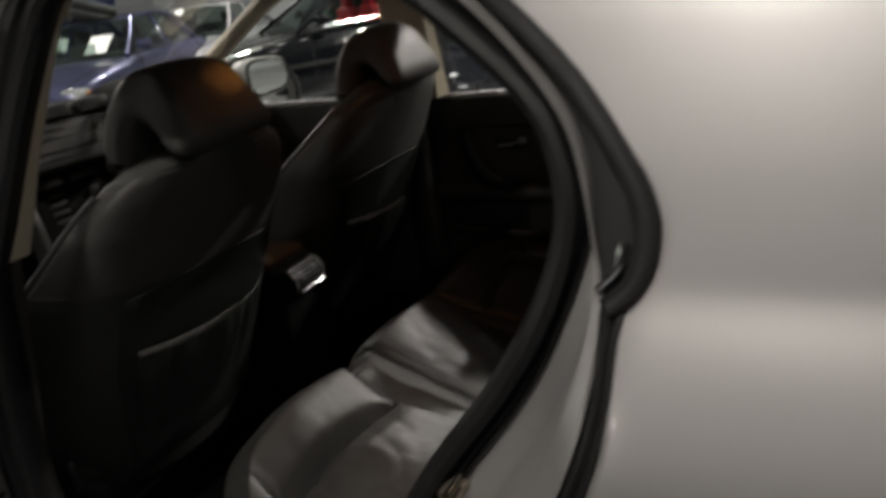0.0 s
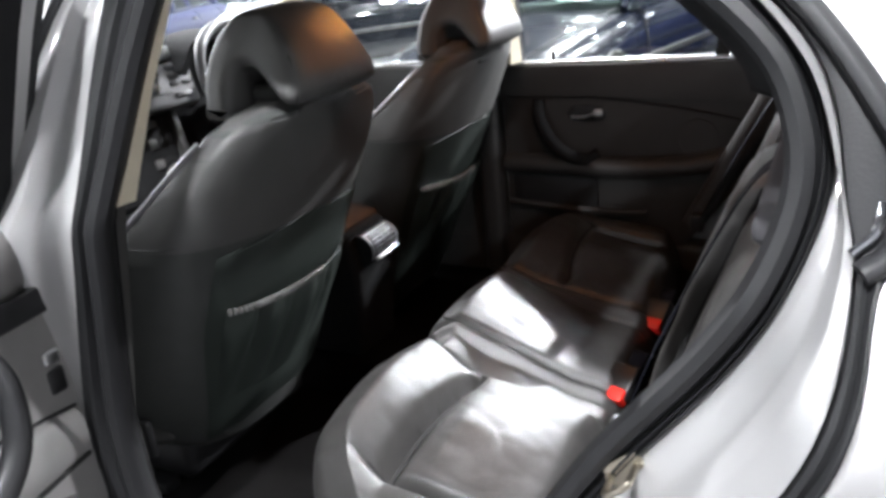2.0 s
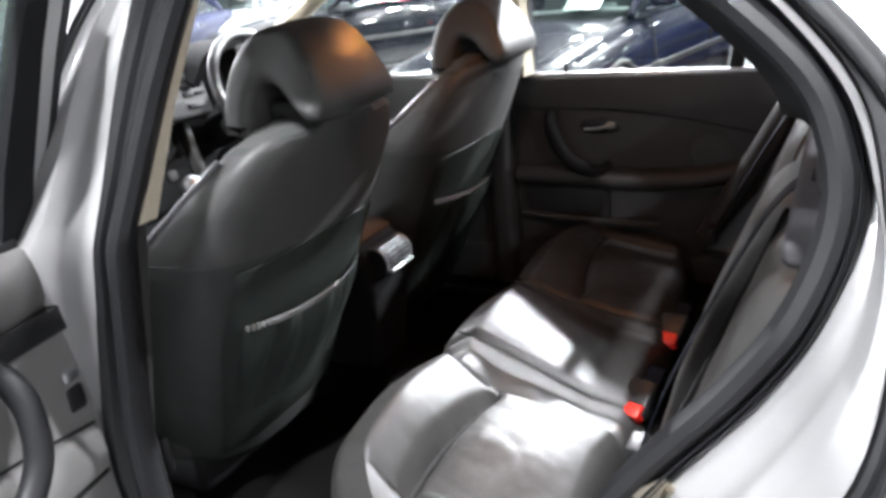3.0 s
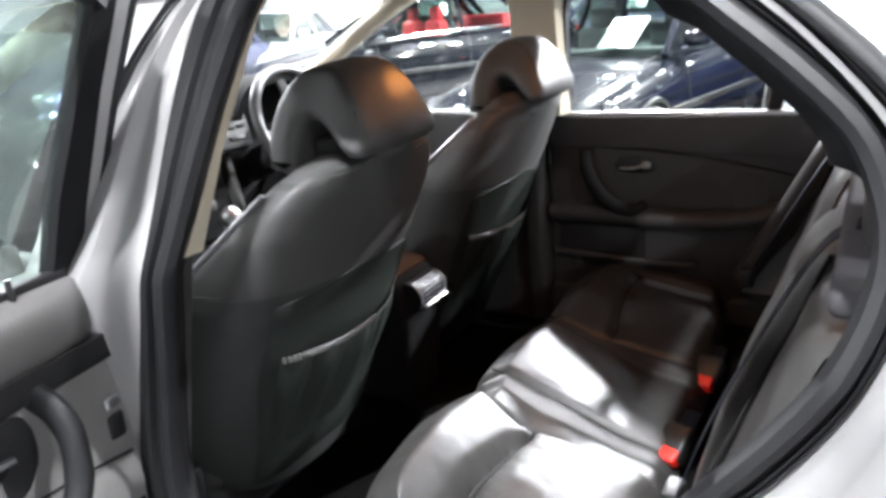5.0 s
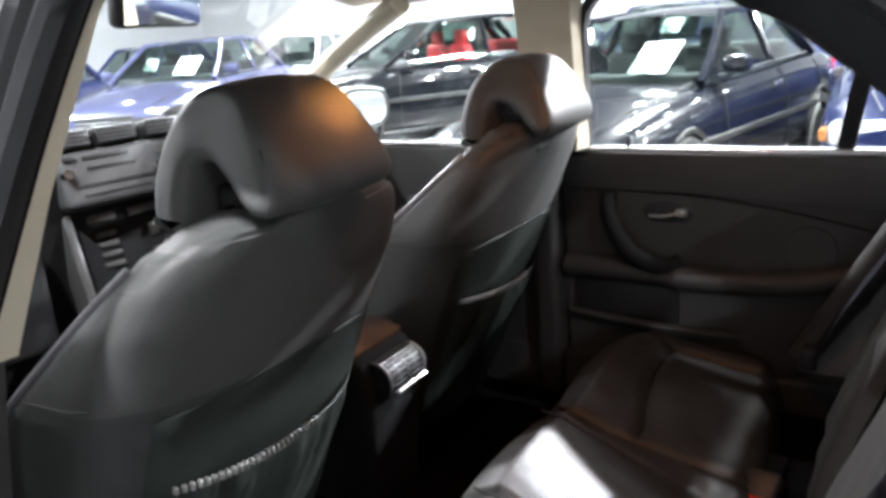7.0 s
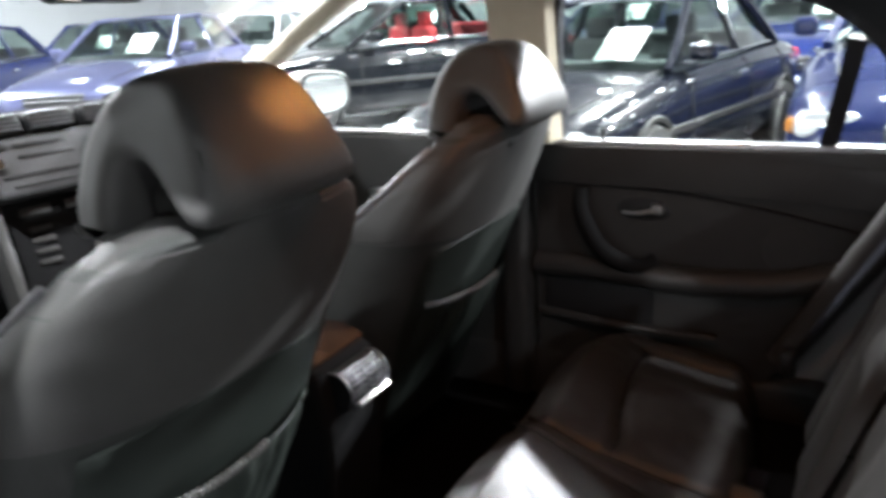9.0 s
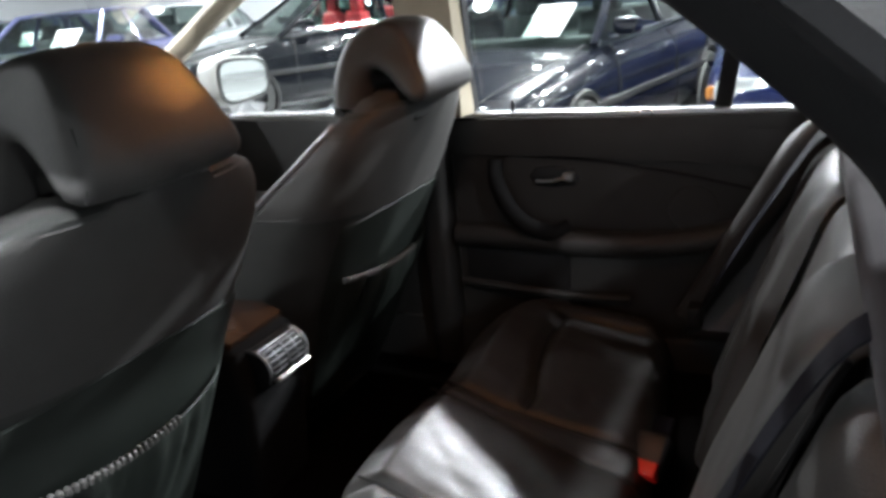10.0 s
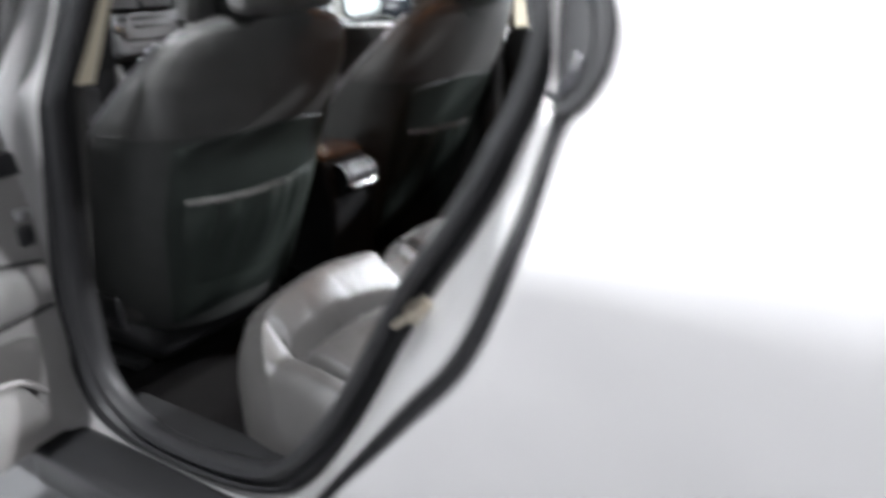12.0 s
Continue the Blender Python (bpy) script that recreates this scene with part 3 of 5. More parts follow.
# ---------------------------------------------------------------- doors
def door_card(parent, y, s, card, belt_chrome):
    """Inner face of a rear door. y: its plane, s: the side to which it faces (-1: towards the near side)."""
    def yy(d):
        return y + s * d
    prof = [(-0.075, 0.35), (-0.075, 0.945), (0.735, 0.945), (0.73, 0.88), (0.62, 0.62), (0.42, 0.35)]
    bm = prism(prof, "y", yy(0.0), yy(-0.05), 0.006)
    inner = part("door_panel", bm, card, parent)
    # upper roll under the glass
    bm = sweep(bmesh.new(), [Vector(p) for p in ((-0.072, yy(0.0), 0.90), (0.2, yy(0.004), 0.897), (0.45, yy(0.004), 0.885), (0.73, yy(0), 0.87))], [(-0.012, -0.034), (-0.02, 0.0), (-0.012, 0.034), (0.012, 0.04), (0.016, 0), (0.012, -0.04)])
    part("upper_roll", bm, card, inner)
    # armrest bulge with its ledge
    path = catmull([(-0.07, yy(0.004), 0.655), (0.12, yy(0.012), 0.655), (0.3, yy(0.02), 0.65), (0.48, yy(0.012), 0.66), (0.60, yy(0.0), 0.69)], 24)
    part("armrest", sweep(bmesh.new(), path, circle(0.035, 12, 0.9, 0.85)), card, inner)
    # curved pull
    path = catmull([(0.045, yy(0.012), 0.845), (0.05, yy(0.03), 0.80), (0.085, yy(0.042), 0.735), (0.13, yy(0.045), 0.695), (0.19, yy(0.032), 0.675), (0.22, yy(0.01), 0.685)], 24)
    part("pull_handle", tube(path, 0.021, 12, rx=0.9), DASH_TOP, inner, "dark curved pull handle")
    # black sheet, the shade of the hollow behind the pull
    part("pull_shade", prism([(0.125, 0.805), (0.14, 0.786), (0.19, 0.778), (0.235, 0.783), (0.25, 0.80), (0.235, 0.826), (0.19, 0.832), (0.14, 0.825)], "y", yy(0.003), yy(-0.02), 0.003), BLACK, inner)
    # release lever
    path = catmull([(0.145, yy(0.012), 0.796), (0.18, yy(0.016), 0.797), (0.205, yy(0.016), 0.803), (0.225, yy(0.012), 0.808)], 14)
    part("release_lever", tube(path, 0.006, 8, ry=0.8), ALU, inner, "satin metal release lever")
    part("lever_knob", solid((0.208, yy(0.002), 0.795), (0.236, yy(0.02), 0.818), 0.008), ALU, inner)
    # map pocket: a black sheet paints the shade of its hollow
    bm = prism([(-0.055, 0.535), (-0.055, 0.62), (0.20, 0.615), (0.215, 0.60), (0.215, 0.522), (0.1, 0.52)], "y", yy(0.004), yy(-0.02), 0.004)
    part("pocket_shade", bm, BLACK, inner, "map pocket, its hollow's shade painted black")
    path = catmull([(-0.065, yy(0.014), 0.532), (0.08, yy(0.022), 0.524), (0.22, yy(0.016), 0.515), (0.36, yy(0.008), 0.512)], 18)
    part("pocket_edge", sweep(bmesh.new(), path, circle(0.010, 8)), card, inner)
    path = catmull([(-0.06, yy(0.003), 0.862), (0.2, yy(0.004), 0.852), (0.42, yy(0.004), 0.825), (0.64, yy(0.003), 0.78)], 18)
    part("trim_seam", sweep(bmesh.new(), path, circle(0.003, 6)), SEAM, inner)
    # speaker grille
    bm = bmesh.new()
    cylinder(bm, (0.50, yy(-0.002), 0.735), (0.50, yy(0.0025), 0.735), 0.055, 0.052, 28)
    part("speaker_grille", bm, card, inner)
    bm = solid((-0.072, yy(-0.008), 0.943), (0.73, yy(-0.038), 0.956), 0.004)
    part("belt_strip", bm, ALU if belt_chrome else RUBBER, inner)
    bm = bmesh.new()
    cylinder(bm, (0.088, yy(-0.015), 0.95), (0.088, yy(-0.015), 0.982), 0.0045, 0.004, 10)
    part("lock_pin", bm, BLACK, inner)
    return inner


def door_frame(parent, y, s, top):
    """Window frame, division bar and panes over a rear door."""
    def at(x, z, d=0.0):
        return Vector((x, y + s * (d + 0.38 * max(0, z - 0.95)), z))
    path = catmull([at(-0.02, 0.95), at(0.0, 1.15), at(0.035, 1.29), at(0.15, 1.322), at(0.36, 1.305), at(0.54, 1.235), at(0.65, 1.13), at(0.727, 0.99), at(0.74, 0.95)], 40)
    fr = part("window_frame", sweep(bmesh.new(), path, [(-0.010, -0.014), (-0.010, 0.014), (0.010, 0.014), (0.010, -0.014)], up=(0, 1, 0)), RUBBER, parent, "black window frame")
    part("division_bar", sweep(bmesh.new(), [at(0.551, 0.94), at(0.59, 1.17)], [(-0.017, -0.012), (-0.017, 0.012), (0.017, 0.012), (0.017, -0.012)], up=(0, 1, 0)), BLACK, fr)
    bm = bmesh.new()
    bm.faces.new([bm.verts.new(at(x, z, -0.012)) for x, z in ((-0.01, 0.945), (0.01, 1.15), (0.05, 1.27), (0.15, 1.295), (0.36, 1.28), (0.53, 1.215), (0.63, 1.12), (0.71, 0.99), (0.725, 0.945))])
    part("window_pane", bm, PANE if top else GREEN_PANE, fr).visible_shadow = False
    return fr


# far rear door, closed
far_door = part("rear_door", solid((-0.09, 0.755, 0.30), (0.80, 0.87, 0.94), 0.03), PAINT, car, "closed rear door, inner card in a shaded tone")
door_card(far_door, 0.705, -1, CARD_SHADED, True)
door_frame(far_door, 0.74, -1, True)
# far front door
far_front = part("front_door", solid((-1.25, 0.755, 0.30), (-0.10, 0.87, 0.94), 0.03), PAINT, car, "closed front door, inner card in a shaded tone")
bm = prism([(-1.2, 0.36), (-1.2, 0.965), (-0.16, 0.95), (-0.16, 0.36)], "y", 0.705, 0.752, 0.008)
part("door_panel", bm, CARD_SHADED, far_front)
part("belt_strip", solid((-1.2, 0.713, 0.958), (-0.15, 0.743, 0.968), 0.004, m=pose(0, 0, -0.0)), ALU, far_front)
path = catmull([(-1.1, 0.70, 0.70), (-0.7, 0.685, 0.715), (-0.3, 0.69, 0.71), (-0.18, 0.70, 0.71)], 20)
part("armrest", sweep(bmesh.new(), path, circle(0.04, 12)), CARD_SHADED, far_front)
part("door_pull", tube(catmull([(-0.55, 0.70, 0.80), (-0.50, 0.665, 0.815), (-0.35, 0.66, 0.815), (-0.30, 0.70, 0.80)], 16), 0.01), ALU, far_front)
bm = bmesh.new()
bm.faces.new([bm.verts.new(p) for p in ((-1.2, 0.735, 0.955), (-0.15, 0.735, 0.945), (-0.11, 0.63, 1.28), (-0.45, 0.62, 1.31), (-0.62, 0.64, 1.25))])
part("window_pane", bm, PANE, far_front).visible_shadow = False
far_door.location.z = far_front.location.z = -0.011
# far middle pillar
bm = rings(bmesh.new(), [[(-0.15, 0.655, 0.945), (-0.02, 0.66, 0.945), (-0.01, 0.72, 0.945), (-0.15, 0.74, 0.945)],
                         [(-0.145, 0.635, 1.05), (-0.01, 0.64, 1.05), (0.0, 0.69, 1.05), (-0.14, 0.70, 1.05)],
                         [(-0.12, 0.565, 1.25), (0.01, 0.57, 1.25), (0.02, 0.61, 1.25), (-0.12, 0.63, 1.25)],
                         [(-0.12, 0.53, 1.36), (0.03, 0.53, 1.36), (0.04, 0.57, 1.36), (-0.12, 0.58, 1.36)]], True, True)
part("middle_pillar_trim", bm, CREAM, car, "beige trim of the far middle pillar")
part("middle_pillar_base", solid((-0.155, 0.66, 0.28), (-0.085, 0.745, 0.92), 0.02), PLASTIC, car)
# far roof rail and rear pillar inside
path = catmull([(-0.5, 0.61, 1.352), (-0.1, 0.61, 1.365), (0.3, 0.61, 1.355), (0.55, 0.625, 1.305), (0.70, 0.665, 1.17), (0.80, 0.71, 1.0), (0.86, 0.73, 0.93)], 40)
part("roof_rail", sweep(bmesh.new(), path, circle(0.032, 12)), LINING, car, "pale trim of the far roof rail")
bm = prism([(0.745, 0.93), (0.68, 1.17), (0.58, 1.30), (0.9, 1.36), (1.12, 1.32), (1.62, 0.98), (1.3, 0.9)], "y", 0.655, 0.76, 0.01)
part("rear_pillar", bm, DASH_TOP, car, "dark trim of the far rear pillar")
bm = prism([(0.90, 0.96), (0.84, 1.19), (0.74, 1.28), (0.9, 1.35), (1.12, 1.32), (1.62, 0.98), (1.3, 0.93)], "y", -0.575, -0.52, 0.01)
part("rear_pillar_trim", bm, BLACK, car, "dark trim inside the rear pillar")
# front wings with their wheel arches, bumpers and lamps
for s, yo in ((-1, 0.0), (1, 0.0)):
    rows = []
    for k in range(36):
        x = -1.305 - 1.10 * k / 35
        hw = float(np.interp(x, (-2.405, -2.2, -1.8, -1.3), (0.70, 0.80, 0.87, 0.886)))
        top = float(np.interp(x, (-2.405, -2.2, -1.8, -1.3), (0.60, 0.74, 0.86, 0.945)))
        d = 0.36 ** 2 - (x + 1.40) ** 2
        zb = 0.315 + math.sqrt(d) if d > 0 else 0.24
        zb = min(max(zb, 0.24), top - 0.1)
        rows.append([(x, s * (hw - 0.16), top + 0.012), (x, s * (hw - 0.05), top), (x, s * (hw - 0.012), top - 0.03), (x, s * hw, top - 0.09), (x, s * hw, zb + (top - 0.09 - zb) * 0.4), (x, s * (hw - 0.01), zb), (x, s * (hw - 0.06), zb)])
    part("front_wing", rings(bmesh.new(), rows, closed=False), PAINT, car, "silver front wing", 50)
    part("headlamp", solid((-2.42, s * 0.56 - 0.16, 0.56), (-2.24, s * 0.56 + 0.14, 0.69), 0.04, 4), mat("headlamp_glass", (0.7, 0.72, 0.75), 0.1, metal=0.6, coat=1.0) if "headlamp_glass" not in bpy.data.materials else bpy.data.materials["headlamp_glass"], car, "clear headlamp")
    part("tail_lamp", solid((2.28, s * 0.66 - 0.14, 0.70), (2.40, s * 0.66 + 0.12, 0.88), 0.03, 3), RED, car, "red tail lamp")
part("front_bumper", solid((-2.52, -0.80, 0.26), (-2.28, 0.80, 0.52), 0.09, 5), PAINT, car, "silver front bumper")
part("grille", solid((-2.47, -0.36, 0.54), (-2.36, 0.36, 0.68), 0.03, 3), BLACK, car, "dark front grille")
part("rear_bumper", solid((2.06, -0.84, 0.30), (2.46, 0.84, 0.58), 0.09, 5), PAINT, car, "silver rear bumper")
part("tail_panel", solid((2.08, -0.78, 0.50), (2.36, 0.78, 0.93), 0.06, 4), PAINT, car, "silver tail panel")
part("scuttle", rings(bmesh.new(), [[(-1.40, y, 0.955) for y in (-0.72, 0, 0.72)], [(-1.50, y, 0.962) for y in (-0.72, 0, 0.72)]], closed=False), BLACK, car)
rows = [[(x, 0.585, 1.396), (x, 0.63, 1.385), (x, 0.662, 1.352), (x, 0.672, 1.325)] for x in (-0.5, -0.2, 0.1, 0.4, 0.7)]
part("roof_side", rings(bmesh.new(), rows, closed=False), PAINT, car, "silver far roof edge", 60)
part("pillar_skin", prism([(0.80, 0.93), (0.72, 1.17), (0.62, 1.34), (0.9, 1.385), (1.12, 1.34), (1.66, 0.98), (1.3, 0.9)], "y", 0.768, 0.782, 0.004), PAINT, car, "silver far rear pillar")
# dark cover over the near sill
part("sill_step", solid((-0.25, -0.893, 0.20), (0.36, -0.782, 0.296), 0.02, 3), BLACK, car, "black plastic sill step")
part("far_side_skin", solid((0.8, 0.76, 0.30), (2.3, 0.87, 0.95), 0.05), PAINT, car)
part("boot_lid", rings(bmesh.new(), [[(1.55, -0.80, 0.965), (1.55, -0.66, 0.99), (1.55, 0, 0.998), (1.55, 0.68, 0.99), (1.55, 0.82, 0.96)], [(2.2, -0.80, 0.95), (2.2, -0.66, 0.97), (2.2, 0, 0.98), (2.2, 0.68, 0.97), (2.2, 0.80, 0.94)], [(2.38, -0.76, 0.90), (2.38, -0.66, 0.93), (2.38, 0, 0.94), (2.38, 0.68, 0.93), (2.38, 0.76, 0.90)]], closed=False), PAINT, car, "silver boot lid")
# far door mirror
mm = pose(-0.90, 0.93, 1.03, 0, 0, -12)


def mirror_ring(x, hy, hz):
    """A rounded outline across the mirror, a little lower at its outer end."""
    out = []
    for k in range(28):
        a = 2 * math.pi * k / 28
        c, d = math.cos(a), math.sin(a)
        u, v = math.copysign(abs(c) ** 0.55, c), math.copysign(abs(d) ** 0.55, d)
        out.append(mm @ Vector((x, hy * u, hz * v * (1 - 0.12 * u))))
    return out


mir = part("door_mirror", rings(bmesh.new(), [mirror_ring(-0.075, 0.03, 0.02), mirror_ring(-0.065, 0.07, 0.045), mirror_ring(-0.03, 0.098, 0.064), mirror_ring(0.03, 0.105, 0.070), mirror_ring(0.056, 0.104, 0.069), mirror_ring(0.060, 0.100, 0.066)], True, True), PAINT, car, "silver door mirror", 50)
part("mirror_rim", rings(bmesh.new(), [mirror_ring(0.058, 0.099, 0.065), mirror_ring(0.066, 0.098, 0.064), mirror_ring(0.066, 0.089, 0.056), mirror_ring(0.061, 0.088, 0.055)]), BLACK, mir, "black mirror rim")
part("mirror_glass", rings(bmesh.new(), [mirror_ring(0.0605, 0.09, 0.057), mirror_ring(0.0635, 0.089, 0.056)], True, True), MIRROR, mir)
part("mirror_foot", solid((-0.94, 0.78, 0.955), (-0.87, 0.90, 0.985), 0.01), PAINT, mir)

# near rear door, swung wide open on its hinges
hinge = new("rear_door")
hinge.parent = car
hinge["label"] = "open rear door, grey inner card in a lit tone"
OPEN = 82
hinge.matrix_basis = pose(-0.205, -0.80, -0.012, 0, 0, -OPEN)
# the same door vinyl, paler for the light on the open door
CARD_LIT = mat("lit_card_vinyl", (0.235, 0.226, 0.222), 0.5, grain=0.1, scale=18, bump=0.3, bump_scale=520)
# vinyl of the upper roll, also the painted shade of the door pocket
ROLL_GREY = mat("roll_and_pocket_shade_vinyl", (0.105, 0.1, 0.097), 0.45, grain=0.1, scale=18, bump=0.3, bump_scale=480, wear=0.06)


def slab(name, pts, y0, y1, material, parent, r=0.004, label=""):
    if name in ("pull_shade", "lever_bezel", "pocket_shade", "pocket_front"):
        pts = [(p.x, p.z) for p in catmull([(x, 0, z) for x, z in pts], 30, True)]
    return part(name, prism(pts, "y", y0, y1, r), material, parent, label)


leaf_card = slab("door_panel", [(-0.012, 0.32), (-0.016, 0.84), (0.79, 0.84), (0.76, 0.76), (0.62, 0.54), (0.48, 0.32)], 0.0, -0.05, CARD_LIT, hinge, 0.008, "grey inner door card in a lit tone")
# padded roll under the glass
rows = []
for k in range(31):
    x = 0.79 * k / 30
    e = min(1.0, (k / 4) ** 0.5) if k < 4 else 1.0
    rows.append([(x, -0.045, 0.970), (x, -0.02, 0.974 - 0.004 * (1 - e)), (x, 0.004 * e - 0.012 * (1 - e), 0.966), (x, 0.020 * e - 0.012 * (1 - e), 0.948), (x, 0.027 * e - 0.012 * (1 - e), 0.920), (x, 0.024 * e - 0.012 * (1 - e), 0.892), (x, 0.010 * e - 0.012 * (1 - e), 0.876), (x, -0.02, 0.874)])
part("upper_roll", rings(bmesh.new(), rows, closed=False, cap=False), ROLL_GREY, leaf_card, "padded upper roll", 60)
slab("trim_strip", [(-0.006, 0.834), (-0.006, 0.876), (0.79, 0.878), (0.775, 0.836)], 0.010, -0.045, BLACK, leaf_card, 0.004, "black trim strip")
# padded armrest panel and the grooves round it
rows = []
for k in range(25):
    x = 0.004 + 0.60 * k / 24
    zt = 0.664 + 0.036 * min(1.0, x / 0.25)
    zb = 0.584 - 0.015 * min(1.0, x / 0.3)
    rows.append([(x, 0.001, zt)] + [(x, 0.002 + 0.016 * math.sin(math.pi * v) ** 0.5, zt + (zb - zt) * v) for v in (0.05, 0.15, 0.3, 0.5, 0.7, 0.85, 0.95)] + [(x, 0.001, zb)])
part("armrest_pad", rings(bmesh.new(), rows, closed=False), CARD_LIT, leaf_card, "", 60)
part("card_groove", tube([(0.0, 0.002, 0.579), (0.15, 0.002, 0.570), (0.31, 0.002, 0.563), (0.55, 0.002, 0.556)], 0.004, 6), SEAM, leaf_card)
part("card_groove", tube([(0.0, 0.002, 0.668), (0.11, 0.002, 0.688), (0.26, 0.002, 0.703), (0.60, 0.002, 0.706)], 0.0025, 6), SEAM, leaf_card)
# pull handle standing off a black sheet that paints the recess's shade
slab("pull_shade", [(0.165, 0.822), (0.155, 0.77), (0.17, 0.73), (0.205, 0.712), (0.215, 0.76), (0.205, 0.825)], 0.004, -0.02, BLACK, leaf_card, 0.003)
path = catmull([(0.138, 0.0, 0.838), (0.134, 0.03, 0.815), (0.134, 0.048, 0.77), (0.152, 0.056, 0.705), (0.20, 0.058, 0.655), (0.27, 0.052, 0.625), (0.36, 0.036, 0.62), (0.44, 0.015, 0.635)], 36)
part("pull_handle", tube(path, 0.0215, 12, rx=0.85), BLACK, leaf_card, "dark curved pull handle")
slab("lever_bezel", [(0.185, 0.790), (0.205, 0.815), (0.27, 0.822), (0.33, 0.80), (0.32, 0.76), (0.24, 0.748), (0.20, 0.762)], 0.005, -0.015, BLACK, leaf_card, 0.005)
part("release_lever", tube(catmull([(0.20, 0.012, 0.778), (0.24, 0.018, 0.785), (0.29, 0.016, 0.792)], 10), 0.007, 8, ry=0.8), ALU, leaf_card, "satin metal release lever")
# lower pocket: a flat darker sheet paints the shade of its hollow
slab("pocket_shade", [(0.045, 0.532), (0.17, 0.545), (0.31, 0.542), (0.50, 0.532), (0.49, 0.45), (0.32, 0.435), (0.12, 0.40), (0.075, 0.415)], 0.003, -0.02, ROLL_GREY, leaf_card, 0.004, "door pocket with its shade painted in")
slab("pocket_front", [(0.10, 0.455), (0.135, 0.478), (0.22, 0.474), (0.36, 0.462), (0.48, 0.46), (0.44, 0.335), (0.10, 0.335), (0.08, 0.40)], 0.022, -0.01, CARD_LIT, leaf_card, 0.010)
part("pocket_edge", tube(catmull([(0.062, 0.012, 0.425), (0.085, 0.022, 0.452), (0.13, 0.026, 0.480), (0.24, 0.026, 0.475), (0.46, 0.026, 0.462)], 24), 0.006, 8), CARD_LIT, leaf_card)
part("belt_strip", solid((0.02, -0.036, 0.966), (0.78, -0.016, 0.985), 0.004), RUBBER, leaf_card)
part("lock_pin", cylinder(bmesh.new(), (0.121, -0.012, 0.965), (0.121, -0.012, 1.0), 0.005, 0.0045, 10), BLACK, leaf_card)
slab("door_skin", [(-0.03, 0.28), (-0.035, 0.972), (0.80, 0.98), (0.80, 0.86), (0.70, 0.66), (0.50, 0.28)], -0.055, -0.115, PAINT, hinge, 0.02, "silver door skin")


def leaf(x, z, d=0.0):
    return Vector((x, -0.03 + d + 0.38 * max(0.0, z - 0.95), z))


bm = rings(bmesh.new(), [[leaf(0.044, 0.955), leaf(-0.008, 0.955), leaf(-0.008, 0.955, -0.03), leaf(0.044, 0.955, -0.03)],
                         [leaf(0.040, 1.08), leaf(-0.012, 1.08), leaf(-0.012, 1.08, -0.03), leaf(0.040, 1.08, -0.03)],
                         [leaf(0.016, 1.23), leaf(-0.024, 1.23), leaf(-0.024, 1.23, -0.03), leaf(0.016, 1.23, -0.03)],
                         [leaf(-0.006, 1.36), leaf(-0.044, 1.36), leaf(-0.044, 1.36, -0.03), leaf(-0.006, 1.36, -0.03)]], True, True)
part("window_upright", bm, DASH_TOP, hinge, "broad black window upright")
bm = sweep(bmesh.new(), catmull([leaf(-0.02, 1.345, -0.015), leaf(0.05, 1.378, -0.015), leaf(0.25, 1.382, -0.015), leaf(0.46, 1.345, -0.015), leaf(0.63, 1.26, -0.015), leaf(0.745, 1.12, -0.015), leaf(0.785, 0.97, -0.015)], 40), [(-0.016, -0.018), (-0.016, 0.018), (0.016, 0.018), (0.016, -0.018)], up=(0, 1, 0))
part("window_frame", bm, RUBBER, hinge, "black window frame")
bm = bmesh.new()
bm.faces.new([bm.verts.new(leaf(x, z, -0.015)) for x, z in ((0.03, 0.96), (0.03, 1.08), (0.008, 1.23), (-0.008, 1.34), (0.06, 1.372), (0.25, 1.378), (0.46, 1.342), (0.63, 1.256), (0.74, 1.12), (0.78, 0.975))])
part("window_pane", bm, GREEN_PANE, hinge, "greenish window glass").visible_shadow = False
bm = sweep(bmesh.new(), [leaf(-0.022, 0.93, -0.03), leaf(-0.028, 1.08, -0.03), leaf(-0.044, 1.23, -0.03), leaf(-0.068, 1.37, -0.03)], [(-0.012, -0.02), (-0.012, 0.02), (0.012, 0.02), (0.012, -0.02)], up=(0, 1, 0))
part("door_frame_edge", bm, JAMB, hinge, "silver upper door frame")
bm = sweep(bmesh.new(), [leaf(-0.040, 0.97, -0.028), leaf(-0.046, 1.08, -0.028), leaf(-0.062, 1.23, -0.028), leaf(-0.086, 1.37, -0.028)], [(-0.006, -0.02), (-0.006, 0.02), (0.006, 0.02), (0.006, -0.02)], up=(0, 1, 0))
part("frame_rubber", bm, RUBBER, hinge, "black rubber strip on the frame")
part("hinge_edge", solid((-0.034, -0.10, 0.30), (-0.012, -0.006, 0.965), 0.008), JAMB, hinge, "silver hinge edge")

# ---------------------------------------------------------------- dashboard and console
bm = prism([(-1.5, 0.55), (-1.5, 0.97), (-1.35, 1.02), (-1.10, 1.075), (-0.97, 1.10), (-0.935, 1.08), (-0.93, 1.03), (-0.965, 0.90), (-1.02, 0.62), (-1.05, 0.50)], "y", -0.68, 0.70, 0.02)
dash = part("dashboard", bm, DASH_TOP, car, "grey dashboard")
tilt = pose(-0.905, 0.075, 1.0, 0, -16, -10)
part("radio_fascia", solid((-0.05, -0.18, -0.075), (0.018, 0.19, 0.055), 0.016, 3, tilt), DASH, dash, "silver grey radio fascia")
